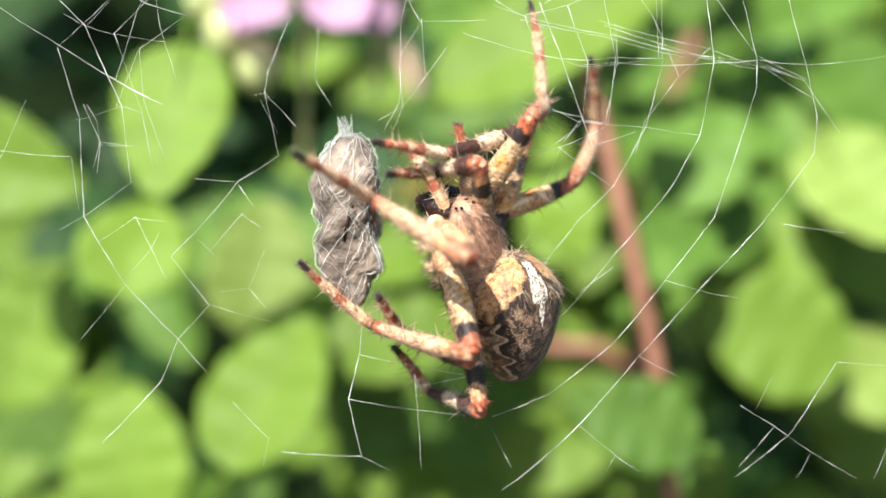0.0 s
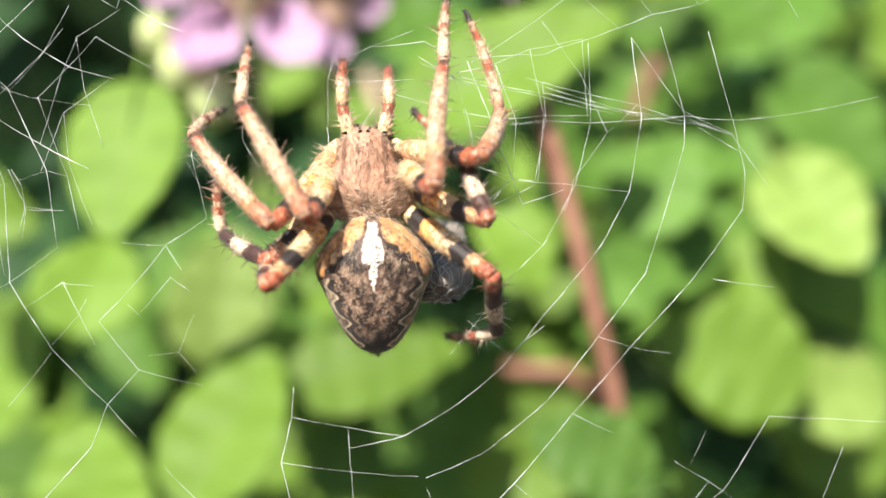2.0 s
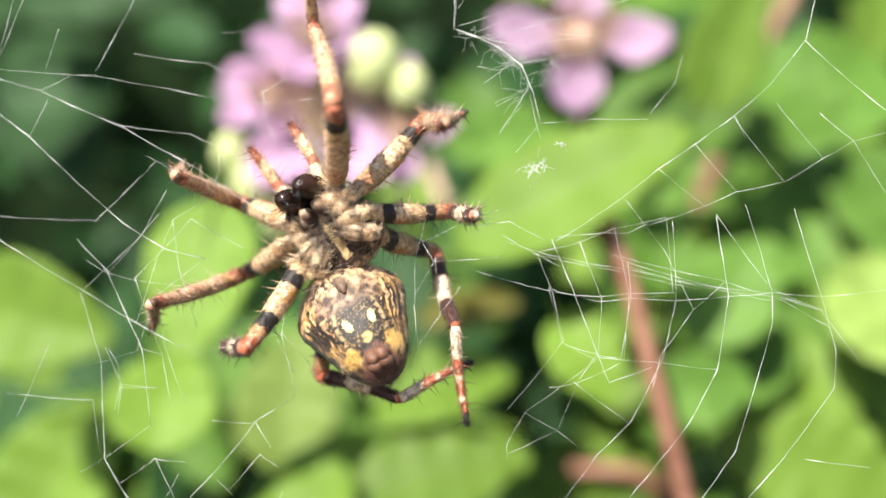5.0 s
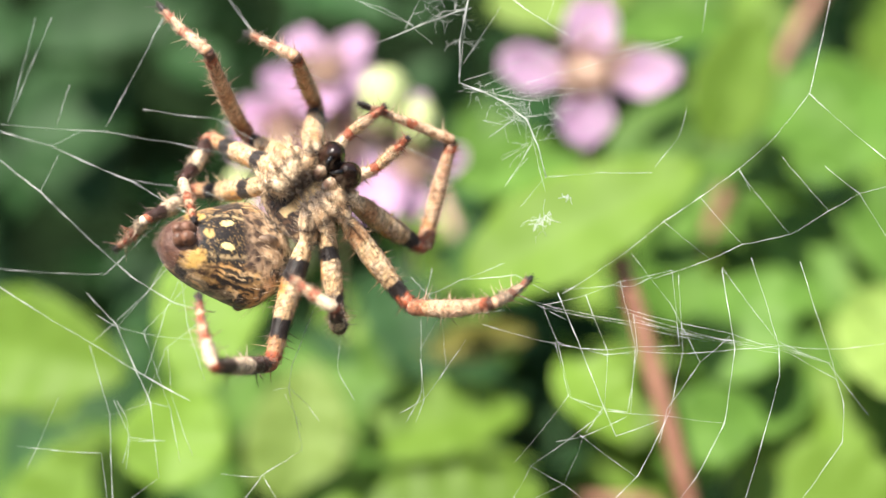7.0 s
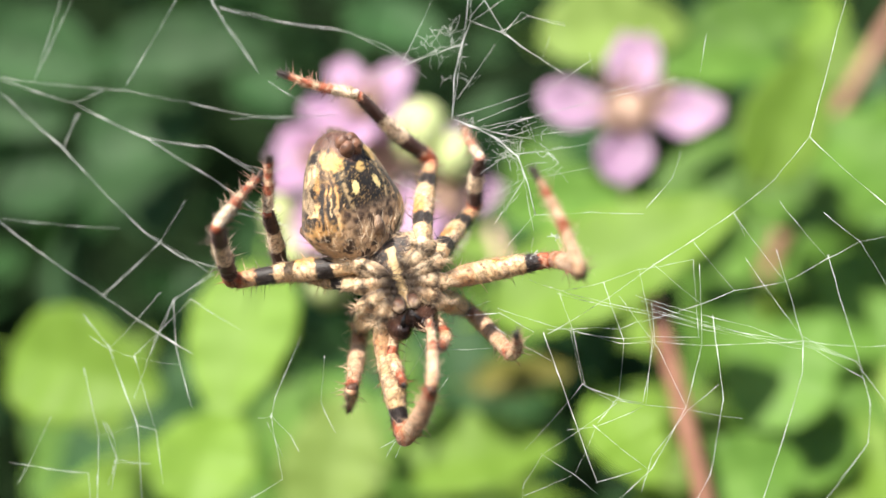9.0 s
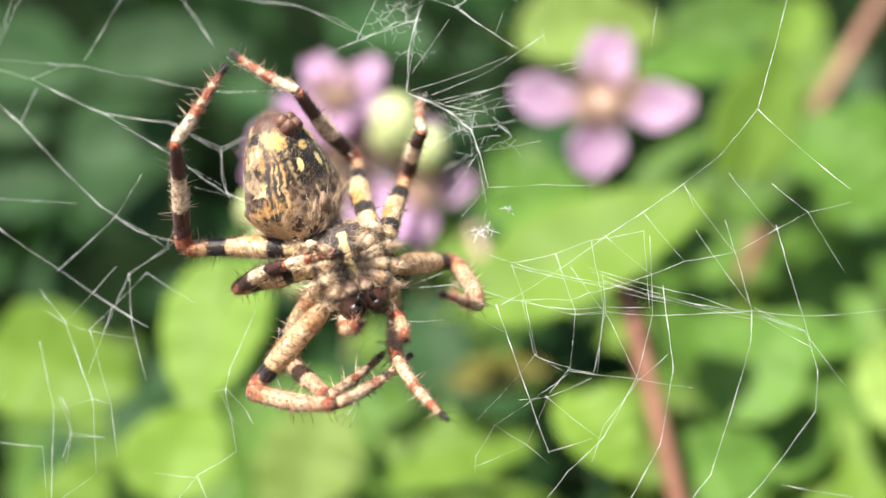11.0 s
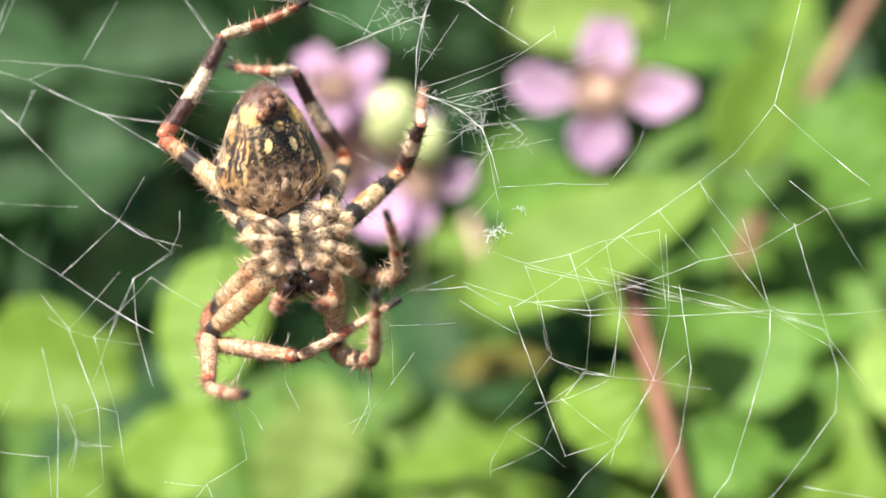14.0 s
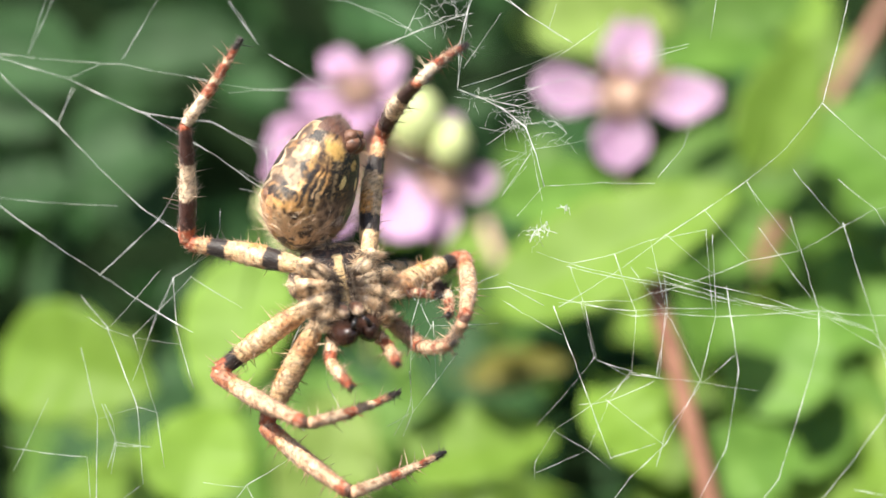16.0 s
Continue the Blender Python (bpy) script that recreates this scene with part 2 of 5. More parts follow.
def abdomen_colour(p):
    s = (4.4 - p.y) / 9.0
    n1, n2, n3, n4 = rough(p, 0.7), rough(p, 1.7), rough(p, 3.6), rough(p, 8.0)
    x = abs(p.x)
    round_it = math.atan2(p.z - 0.15, x) * 3.0
    stripe = rough((round_it * 2.6 + 1.3 * n1 + 0.6 * n2, p.y * 0.45 + 0.5 * n2, 3.0), 1.9)
    wrinkle = rough((x * 2.0 + 0.7 * n1, p.y * 0.62 + 0.9 * n2, p.z * 1.5), 1.5)
    stripe += (wrinkle - stripe) * step(-1.2, -0.2, p.z)
    flank = blend(blend((0.74, 0.52, 0.29), (0.62, 0.37, 0.15), 0.5 + 1.5 * n2), (0.016, 0.01, 0.008), step(-0.2, -0.12, stripe + 0.16 * n3))
    patch = rough((p.x * 0.9, p.y * 0.7, p.z * 0.9), 0.95) + 0.25 * n2 + 0.12 * n4
    flank = blend(flank, (0.012, 0.008, 0.007), 0.9 * step(0.08, 0.16, patch))
    flank = blend(flank, (0.78, 0.58, 0.36), 0.4 * step(0.1, 0.2, -patch) * step(-1.7, -0.9, p.z))
    flank = blend(flank, (0.6, 0.32, 0.1), 0.55 * step(0.12, 0.3, n1) * step(0.12, -0.05, stripe))
    flank = blend(flank, (0.6, 0.34, 0.12), 0.75 * step(0.46, 0.34, s) * step(0.3, -0.1, n3))
    flank = blend(flank, INK, 0.6 * step(0.16, 0.26, rough((p.x, p.y * 1.6, p.z * 0.7), 1.1) + 0.2 * n3 - 0.25 * step(0.5, 0.3, s)))
    if p.z > 0.5:
        wave = 0.28 * math.sin(p.y * 3.9) + 0.1 * math.sin(p.y * 7.3 + 1)
        folium = 2.75 - 1.75 * step(0.45, 1.0, s) + wave
        c = blend((0.03, 0.018, 0.014), (0.2, 0.12, 0.08), 0.38 + 1.6 * n2 + 1.2 * n3)
        c = blend(c, (0.4, 0.3, 0.22), 0.8 * step(0.14, 0.3, n4 + 0.4 * n2))
        c = blend(c, INK, 0.7 * step(0.6, 0.95, s) + 0.5 * step(0.1, 0.35, n1))
        if s > 0.4:
            if x > folium:
                c = blend(flank, (0.2, 0.13, 0.09), 0.45)
            elif folium - x < 0.5:
                c = blend(c, INK, 0.85)
            if abs(x - folium) < 0.09 + 0.05 * n3:
                c = (0.56, 0.44, 0.31)
        brink = 0.05 + 0.33 * x / 3.4 + 0.05 * n2 + 0.03 * n3
        if x > 0.45 and s < brink:
            c = blend((0.6, 0.31, 0.12), (0.26, 0.13, 0.065), 0.3 + 1.3 * n3 + 0.7 * n4 + 0.8 * n1)
            c = blend(c, (0.66, 0.46, 0.26), 0.5 * step(0.05, 0.4, n2))
        elif x > 0.45 and s < brink + 0.06:
            c = blend(c, INK, 0.85)
        wide = mark_width(s) + 0.07 * n3
        if 0.03 < s < 0.47 and x < wide:
            curl = 0.27 < s < 0.33 and 0.12 < x < 0.5 and n4 > -0.1
            dots = n4 > 0.2 and x < 0.5
            c = (0.05, 0.025, 0.02) if curl or dots else (0.86, 0.83, 0.74)
        elif 0.03 < s < 0.47 and x < wide + 0.22:
            c = blend(c, (0.08, 0.035, 0.025), 0.8)
    else:
        c = flank
        if p.z < -0.4:
            field = math.hypot(x / 1.95, (p.y + 0.9) / 2.1) + 0.22 * n2 + 0.1 * n3
            rim = math.exp(-((x - 1.5 - 0.1 * n2 + 0.12 * (p.y + 1.0) ** 2) / 0.13) ** 2)
            if field < 1:
                c = blend((0.008, 0.006, 0.005), (0.05, 0.03, 0.02), 0.1 + 1.2 * n3)
                c = blend(c, (0.4, 0.26, 0.1), 0.7 * step(0.3, 0.42, n4 + 0.35 * n2))
            elif p.y < -1.4:
                c = blend(c, blend((0.5, 0.29, 0.09), (0.05, 0.024, 0.015), 0.45 + 1.8 * n2), 0.6)
            if -2.6 < p.y < 0.3:
                c = blend(c, (0.58, 0.42, 0.22), 0.8 * rim * step(-0.3, 0.1, n3))
            if math.hypot(x - 0.82, (p.y + 1.0 - 0.6 * (x - 0.8)) * 0.66) < 0.27 + 0.06 * n4:
                c = (0.86, 0.68, 0.3)
            c = blend(c, (0.6, 0.4, 0.14), 0.9 * step(0.42, 0.25, math.hypot(x, (p.y + 2.15) * 1.1) + 0.1 * n3))
            c = blend(c, (0.58, 0.36, 0.1), 0.9 * step(0.62, 0.38, math.hypot(x - 1.45, p.y + 2.75) + 0.15 * n3))
            c = blend(c, blend((0.16, 0.07, 0.045), (0.05, 0.022, 0.016), 0.5 + 1.4 * n3), 0.95 * step(1.25, 0.85, math.hypot(x, p.y + 3.7) + 0.18 * n2))
            lung = step(-0.1, 0.6, p.y + 0.35 * n2) * step(2.5, 2.0, x)
            c = blend(c, blend((0.36, 0.24, 0.15), (0.04, 0.02, 0.015), 0.5 + 1.6 * n2 + 0.8 * n3), 0.9 * lung)
        if s < 0.34:
            c = blend(c, blend((0.62, 0.42, 0.25), (0.03, 0.015, 0.012), step(-0.05, 0.1, patch + 0.35 * n3)), 0.8 * step(0.36, 0.26, s + 0.08 * n2))
        if s > 0.9:
            c = blend(c, (0.11, 0.045, 0.03), 0.85)
    return c


def furred(shell_ob, name, parent, colour_at, count, length, width, seed, pale, whorl, bare=False, front=-9.0, raised=0.0):
    """A coat of short hairs lying back over a shell."""
    rng = random.Random(seed)
    me = shell_ob.data
    bm = bmesh.new()
    polys = me.polygons
    where = []
    while len(where) < count:
        f = polys[rng.randrange(len(polys))]
        at, nrm = f.center * 1000, f.normal
        vs = [me.vertices[i].co * 1000 for i in f.vertices]
        at = at.lerp(vs[rng.randrange(len(vs))], rng.random())
        if at.y < front or bare and at.z > 0.6 and at.y < 1.3 + 0.5 * (abs(at.x) < 0.9):
            continue
        lie = (Vector(whorl) - at).normalized() * 0.95
        way = nrm * (rng.uniform(0.2, 0.8) + raised) + lie + Vector((rng.gauss(0, 0.25), rng.gauss(0, 0.25), rng.gauss(0, 0.25)))
        spike(bm, at - nrm * 0.02, way, length * rng.uniform(0.5, 1.4), width)
        where.append(at.copy())
    coat = part(name, bm, FUR, parent)
    layer = coat.data.color_attributes.new("pattern", "FLOAT_COLOR", "POINT")
    for i, c in enumerate(layer.data):
        base = colour_at(where[i // 4])
        kind = (i // 4) % 5
        c.color = (*(blend(base, (0.04, 0.02, 0.015), 0.7) if kind < 2 else blend(base, (0.8, 0.66, 0.5), pale * (0.1 + 0.25 * kind))), 1)
    return coat


def leg_piece(name, length, r0, r1, bands, swell, bristles, seed, parent, speckle=0.6):
    """One leg segment along +y from its joint: a swollen tapered tube with bristles, banded in colour."""
    rng = random.Random(seed)
    bm = bmesh.new()
    n = 60
    knee = name == "shin"
    pts, radii = [], []
    for i in range(n + 1):
        k = i / n
        r = r0 + (r1 - r0) * k + swell * math.sin(math.pi * min(1, k * 1.15)) ** 1.5 * r0
        r *= 1 - 0.13 * math.exp(-((k - 0.2) / 0.025) ** 2) * knee
        r *= 1 + 0.03 * math.sin(13 * k + seed)
        if k > 0.965:
            r *= 0.8
        r *= 1 - 0.3 * max(0.0, 1 - k / 0.16) * (name == "leg")
        if k < 0.03:
            r *= 0.86
        pts.append((0, length * k, 0.035 * length * math.sin(math.pi * k)))
        radii.append(r)
    tube(bm, pts, radii, 20)

    def radius(k):
        return radii[int(k * n)]

    for b in range(bristles):
        k = rng.uniform(0.06, 0.97)
        a = rng.uniform(0, 2 * math.pi)
        out = Vector((math.cos(a), 0, math.sin(a)))
        long = rng.random() < 0.13
        at = Vector((0, length * k, 0.035 * length * math.sin(math.pi * k))) + out * radius(k) * 0.95
        lean = rng.uniform(0.1, 0.5) if long else rng.uniform(0.4, 1.0)
        spike(bm, at, out + Vector((0, lean, 0)), (0.95 if long else 0.4) * rng.uniform(0.7, 1.3), 0.034 if long else 0.015)
    for b in range(int(bristles * 2.6)):
        k, a = rng.uniform(0.03, 0.97), rng.uniform(0, 2 * math.pi)
        out = Vector((math.cos(a), 0, math.sin(a)))
        at = Vector((0, length * k, 0.035 * length * math.sin(math.pi * k))) + out * radius(k) * 0.97
        spike(bm, at, out * rng.uniform(0.12, 0.45) + Vector((rng.gauss(0, 0.2), 1, rng.gauss(0, 0.2))), rng.uniform(0.28, 0.6), 0.019)
    ob = part(name, bm, SKIN, parent)

    def colour(p):
        n2, n3, n4 = rough(p, 1.6), rough(p, 3.2), rough(p, 6.5)
        k = p.y / length + 0.03 * n2 + 0.02 * n3
        c = bands[0][1]
        for at, col in bands:
            if k >= at:
                c = col
        if c == ORANGE and p.z < -0.1 * r0:
            c = blend(CREAM, BUFF, 0.5 + n3)
        off = math.hypot(p.x, p.z - 0.035 * length * math.sin(math.pi * max(0, min(1, p.y / length))))
        if sum(c) > 0.4:
            c = blend(c, RUST, 0.8 * speckle * step(0.2, 0.34, n3))
            c = blend(c, UMBER, 0.6 * step(0.3, 0.38, n4 - 0.3 * n2))
            c = blend(c, (0.72, 0.56, 0.4), 0.55 * step(0.15, 0.4, -n3 + 0.4 * n4))
            c = blend(c, (0.16, 0.06, 0.03), 0.5 * step(0.12, 0.3, rough(p, 11.0) - 0.3 * n3))
        if off > radius(max(0, min(1, p.y / length))) * 1.1:
            c = blend(c, (0.66, 0.5, 0.34), 0.45) if sum(c) > 0.4 and n4 > -0.02 else (0.04, 0.02, 0.015)
        return c

    return paint(ob, colour)


FEMUR_FRONT = [(0, BUFF), (0.12, TAN), (0.3, BUFF), (0.46, ORANGE), (0.6, BUFF), (0.74, INK), (0.85, RUST)]
FEMUR_HIND = [(0, BUFF), (0.2, INK), (0.33, ORANGE), (0.5, BUFF), (0.66, INK), (0.8, TAN), (0.9, RUST)]
TIBIA_FRONT = [(0, (0.4, 0.16, 0.08)), (0.2, TAN), (0.28, DUST), (0.42, ROSE), (0.58, DUST), (0.72, ROSE), (0.88, RUST), (0.95, UMBER)]
TIBIA_HIND = [(0, RUST), (0.14, (0.06, 0.02, 0.014)), (0.38, IVORY), (0.68, (0.06, 0.02, 0.014)), (0.97, RUST)]
TOE_FRONT = [(0, ROSE), (0.12, CREAM), (0.38, RUST), (0.5, CREAM), (0.7, RUST), (0.78, ROSE), (0.86, INK)]
TOE_HIND = [(0, IVORY), (0.33, RUST), (0.48, CREAM), (0.56, RUST), (0.7, CREAM), (0.76, RUST), (0.86, INK)]

# segment lengths in millimetres, base to knee, knee to ankle, ankle to claw
LENGTHS = dict(L1=(7.73, 7.85, 7.47), L2=(7.61, 8.35, 6.71), L3=(6.56, 5.69, 3.72), L4=(8.65, 7.97, 6.40),
               R1=(7.42, 7.99, 6.91), R2=(7.54, 9.57, 6.60), R3=(7.40, 4.50, 5.17), R4=(8.85, 7.54, 5.48))
HIPS = {"1": (2.0, 2.0, -0.9), "2": (2.5, 0.9, -0.9), "3": (2.5, -0.4, -0.9), "4": (2.1, -1.6, -0.9)}
REST = {"1": (0.55, 0.75, 0.3), "2": (0.8, 0.4, 0.3), "3": (0.9, -0.2, 0.3), "4": (0.65, -0.7, 0.3)}

spider = tagged(new("spider"), "furry tan orb-weaver spider with dark-banded legs in its web", "spider")
carapace = paint(part("carapace", body_shell(carapace_profile, 120, 150), SHIELD, spider, "tan furry head and chest shield"), carapace_colour)
furred(carapace, "chest_fur", carapace, carapace_colour, 11000, 0.62, 0.015, 4, 0.75, (0, -1.7, 0.9))


def small_ball(name, at, size, material, parent, label=""):
    bm = bmesh.new()
    bmesh.ops.create_uvsphere(bm, u_segments=16, v_segments=10, radius=1.0)
    bmesh.ops.scale(bm, vec=size, verts=bm.verts)
    bmesh.ops.translate(bm, vec=at, verts=bm.verts)
    return part(name, bm, material, parent, label)


for ex, ey, ez, er in ((0.24, 2.82, 0.95, 0.14), (0.3, 3.02, 0.5, 0.14), (1.2, 2.78, 0.65, 0.11), (1.35, 2.82, 0.35, 0.1)):
    for s in (-1, 1):
        small_ball("eye", (s * ex, ey, ez), (er, er, er), EYE, carapace, "glossy black eye")
for s in (-1, 1):
    bm = bmesh.new()
    tube(bm, [(s * 0.7, 1.7, -0.3), (s * 0.8, 2.3, -0.8), (s * 0.86, 2.75, -1.4), (s * 0.82, 3.0, -2.1), (s * 0.7, 3.05, -2.75), (s * 0.55, 2.9, -3.15)], [0.6, 0.86, 0.86, 0.76, 0.55, 0.26], 20)
    bristle = random.Random(3 + s)
    for b in range(90):
        k, a = bristle.random(), bristle.uniform(0, 6.28)
        spike(bm, Vector((s * 0.78 + 0.75 * math.cos(a), 2.5 + 0.5 * k + 0.5 * math.sin(a), -1.0 - 1.7 * k)), Vector((math.cos(a), 0.4 + math.sin(a), -0.6)), bristle.uniform(0.3, 0.8), 0.02)
    jaw = part("jaw", bm, FANG, spider, "dark glossy brown jaw")
    bm = bmesh.new()
    tube(bm, [(s * 0.6, 2.85, -2.95), (s * 0.42, 2.4, -3.25), (s * 0.1, 2.0, -3.05)], [0.22, 0.14, 0.02], 8)
    part("fang", bm, EYE, jaw)
    bm = bmesh.new()
    tube(bm, [(s * 0.4, 1.2, -0.9), (s * 0.55, 1.6, -1.5), (s * 0.5, 1.8, -2.0)], [0.35, 0.5, 0.25], 10)
    paint(part("mouth_plate", bm, SKIN, spider), lambda p: blend(UMBER, (0.55, 0.42, 0.3), step(1.5, 1.8, p.y)))

# the feelers beside the jaws
PALPS = {}
for s, side in ((-1, "L"), (1, "R")):
    upper = leg_piece("palp", 2.7, 0.36, 0.33, [(0, BUFF), (0.45, CREAM), (0.75, RUST)], 0.15, 90, 31 + s, spider)
    lower = leg_piece("palp_tip", 2.9, 0.36, 0.16, [(0, BUFF), (0.3, CREAM), (0.6, RUST), (0.92, INK)], 0.15, 130, 35 + s, upper)
    PALPS[side] = (upper, lower)

abdomen = paint(part("abdomen", body_shell(abdomen_profile, 200, 240), SKIN, spider, "mottled brown abdomen with white mark and humped shoulders"), abdomen_colour)
furred(abdomen, "belly_fur", abdomen, abdomen_colour, 1300, 0.4, 0.014, 8, 0.12, (0, -6, 0), True)
furred(abdomen, "belly_fur", abdomen, lambda p: (0.44, 0.28, 0.15), 2200, 1.15, 0.019, 9, 0.6, (0, -6, 0), True, 1.7, 0.1)
for s in (-1, 1):
    bm = bmesh.new()
    tube(bm, [(s * 2.4, 1.25, 0.8), (s * 3.0, 1.1, 1.3), (s * 3.35, 0.95, 1.65)], [1.15, 0.7, 0.2], 16)
    paint(part("shoulder_hump", bm, SKIN, abdomen), lambda p: blend(blend((0.54, 0.28, 0.09), (0.16, 0.08, 0.05), 0.45 + 1.5 * rough(p, 3.0)), UMBER, 0.6 * step(3.3, 3.6, abs(p.x))))
    for yy, zz in ((-3.3, -1.5), (-3.7, -1.2)):
        bm = bmesh.new()
        tube(bm, [(s * 0.3, yy + 0.3, zz + 0.3), (s * 0.34, yy - 0.25, zz - 0.25), (s * 0.24, yy - 0.5, zz - 0.45)], [0.55, 0.46, 0.2], 12)
        paint(part("spinneret", bm, SKIN, abdomen), lambda p: blend(UMBER, (0.2, 0.09, 0.05), 0.5 + rough(p, 3)))
bm = bmesh.new()
tube(bm, [(0, 2.2, -2.0), (0, 1.6, -2.3), (0, 1.1, -2.35)], [0.42, 0.34, 0.1], 10)
paint(part("belly_plate", bm, SKIN, abdomen), lambda p: blend((0.1, 0.06, 0.04), (0.3, 0.2, 0.13), 0.5 + rough(p, 2)))

LEGS = {}
for n, (key, (fem, tib, toe)) in enumerate(LENGTHS.items()):
    hind = key[1] in "34"
    thick = {"1": 1.08, "2": 1.05, "3": 0.96, "4": 1.02}[key[1]]
    femur = leg_piece("leg", fem, 0.56 * thick, 0.5 * thick, FEMUR_HIND if hind else FEMUR_FRONT, 0.3, 240, 50 + n, spider, 0.3)
    tagged(femur, "tan and orange spider leg with dark bands")
    tibia = leg_piece("shin", tib, 0.52 * thick, 0.36 * thick, TIBIA_HIND if hind else TIBIA_FRONT, 0.12, 250, 70 + n, femur, 0.25 if hind else 0.35)
    foot = leg_piece("foot", toe, 0.36 * thick, 0.13 * thick, TOE_HIND if hind else TOE_FRONT, 0.06, 190, 90 + n, femur, 0.25 if hind else 0.5)
    LEGS[key] = (femur, tibia, foot)
    sx = -1 if key[0] == "L" else 1
    hx, hy, hz = HIPS[key[1]]
    rx, ry, rz = REST[key[1]]
    bm = bmesh.new()
    tube(bm, [(sx * (hx - 2.0 * rx), hy - 1.5 * ry, hz - 0.05), (sx * (hx - 1.5 * rx), hy - 1.2 * ry, hz - 0.4), (sx * (hx - 0.85 * rx), hy - 0.7 * ry, hz - 0.42), (sx * (hx - 0.45 * rx), hy - 0.4 * ry, hz - 0.2), (sx * (hx - 0.1 * rx), hy - 0.1 * ry, hz - 0.12), (sx * (hx + 0.3 * rx), hy + 0.3 * ry, hz + 0.05), (sx * (hx + 0.5 * rx), hy + 0.5 * ry, hz + 0.1)], [0.4, 0.6, 0.66, 0.63, 0.6, 0.58, 0.44], 16)
    hair = random.Random(n)
    for b in range(330):
        k, a = hair.random(), hair.uniform(math.pi, 2 * math.pi)
        at = Vector((sx * (hx + (2.2 * k - 1.8) * rx), hy + (1.9 * k - 1.4) * ry, hz - 0.25))
        spike(bm, at + Vector((0.55 * math.cos(a), 0.2 * math.cos(a), 0.55 * math.sin(a))), Vector((math.cos(a) + hair.gauss(0, 0.4), hair.gauss(0.2, 0.5), math.sin(a))), hair.uniform(0.5, 1.1), 0.024)
    run = Vector((sx * rx, ry, 0)).normalized()
    foot_at = Vector((sx * (hx - 1.8 * rx), hy - 1.35 * ry, 0))

    def hip_colour(p, run=run, foot_at=foot_at):
        k = (Vector((p.x, p.y, 0)) - foot_at).dot(run) + 0.22 * rough(p, 2.0)
        across = p.x * run.y - p.y * run.x
        streak = rough((3.2 * across, 0.7 * k, 2.4 * p.z), 1.5)
        c = blend((0.86, 0.69, 0.48), (0.56, 0.36, 0.2), 0.45 + 1.6 * rough(p, 2.2))
        c = blend(c, (0.03, 0.015, 0.01), 0.92 * max(step(0.36, 0.1, k), step(0.24, 0.12, abs(k - 1.28)), 0.9 * step(0.16, 0.28, streak)))
        return c

    paint(part("hip", bm, SKIN, spider), hip_colour)

# ---- the wrapped catch ----
wrapped = tagged(new("wrapped_prey"), "insect wrapped in a grey silk bundle hanging below the spider", "prey bundle")


def bundle_profile(v):
    y = 5.6 - 11.2 * v
    edge = max(0.0, 1 - abs(2 * v - 1) ** 2.6) ** 0.5
    w = (2.25 + 0.35 * math.sin(7 * v + 1) - 0.5 * step(0.55, 1.0, v) - 0.55 * step(0.3, 0.0, v)) * edge
    return y, w, w * 0.95, w * 0.85, 0.25 * math.sin(5 * v)


shell = body_shell(bundle_profile, 60, 48)
for v in shell.verts:
    v.co += v.co.normalized() * (0.95 * noise.noise(v.co * 0.55) + 0.25 * noise.noise(v.co * 1.7) + 0.07 * noise.noise(v.co * 5))
prey_body = part("wrapped_body", shell, WRAP, wrapped, "lumpy grey silk-wrapped body")
rng = random.Random(12)
bm = bmesh.new()
for k in range(140):
    v0, a0, turns = rng.uniform(0.03, 0.95), rng.uniform(0, 6.28), rng.choice((-1, 1)) * rng.uniform(0.05, 0.9)
    pts = []
    for i in range(16):
        v = max(0.01, min(0.99, v0 + i / 15 * rng.uniform(0.9, 1.0) * 0.35 * (1 if k % 2 else -1)))
        y, w, up, down, lift = bundle_profile(v)
        a = a0 + turns * i / 5
        s = math.sin(a)
        pts.append(Vector((w * math.cos(a), y, lift + (up if s > 0 else down) * s)) * 1.06)
    for i, p in enumerate(pts):
        pts[i] = p + p.normalized() * (0.95 * noise.noise(p * 0.55) + 0.25 * noise.noise(p * 1.7) + rng.uniform(-0.04, 0.1))
    tube(bm, pts, 0.011 if k % 4 else 0.019, 3)
part("wrapping_silk", bm, SILK, prey_body, "fine white silk strands")
bm = bmesh.new()
for k in range(26):
    a = rng.uniform(0, 6.28)
    r = rng.uniform(0.2, 1.3)
    p = Vector((r * math.cos(a), 5.2, r * math.sin(a)))
    tube(bm, [p, p * 0.7 + Vector((0, 0.9, 0)), Vector((rng.gauss(0, 0.35), 6.3 + rng.uniform(0, 0.7), rng.gauss(0, 0.35)))], [0.05, 0.03, 0.015], 3)
part("silk_tuft", bm, SILK, prey_body)
bm = bmesh.new()
for k in range(5):
    a = 1.2 * k
    tube(bm, [(1.5 * math.cos(a), 2.5 - k, 1.5 * math.sin(a)), (1.9 * math.cos(a + 0.3), 1.2 - k, 1.9 * math.sin(a + 0.3)), (1.8 * math.cos(a + 0.5), -0.3 - k, 1.8 * math.sin(a + 0.5))], [0.22, 0.18, 0.1], 6)
part("folded_limb", bm, FANG, prey_body, "dark folded insect limbs under silk")

# ---- the web ----
web = tagged(new("orb_web"), "torn orb web of fine white silk threads", "spider web")


fan_web = tagged(new("web_corner"), "thick converging corner threads of the orb web, white silk", "spider web")
side_web = tagged(new("slack_web"), "slack side panel of the orb web, fine white silk", "spider web")


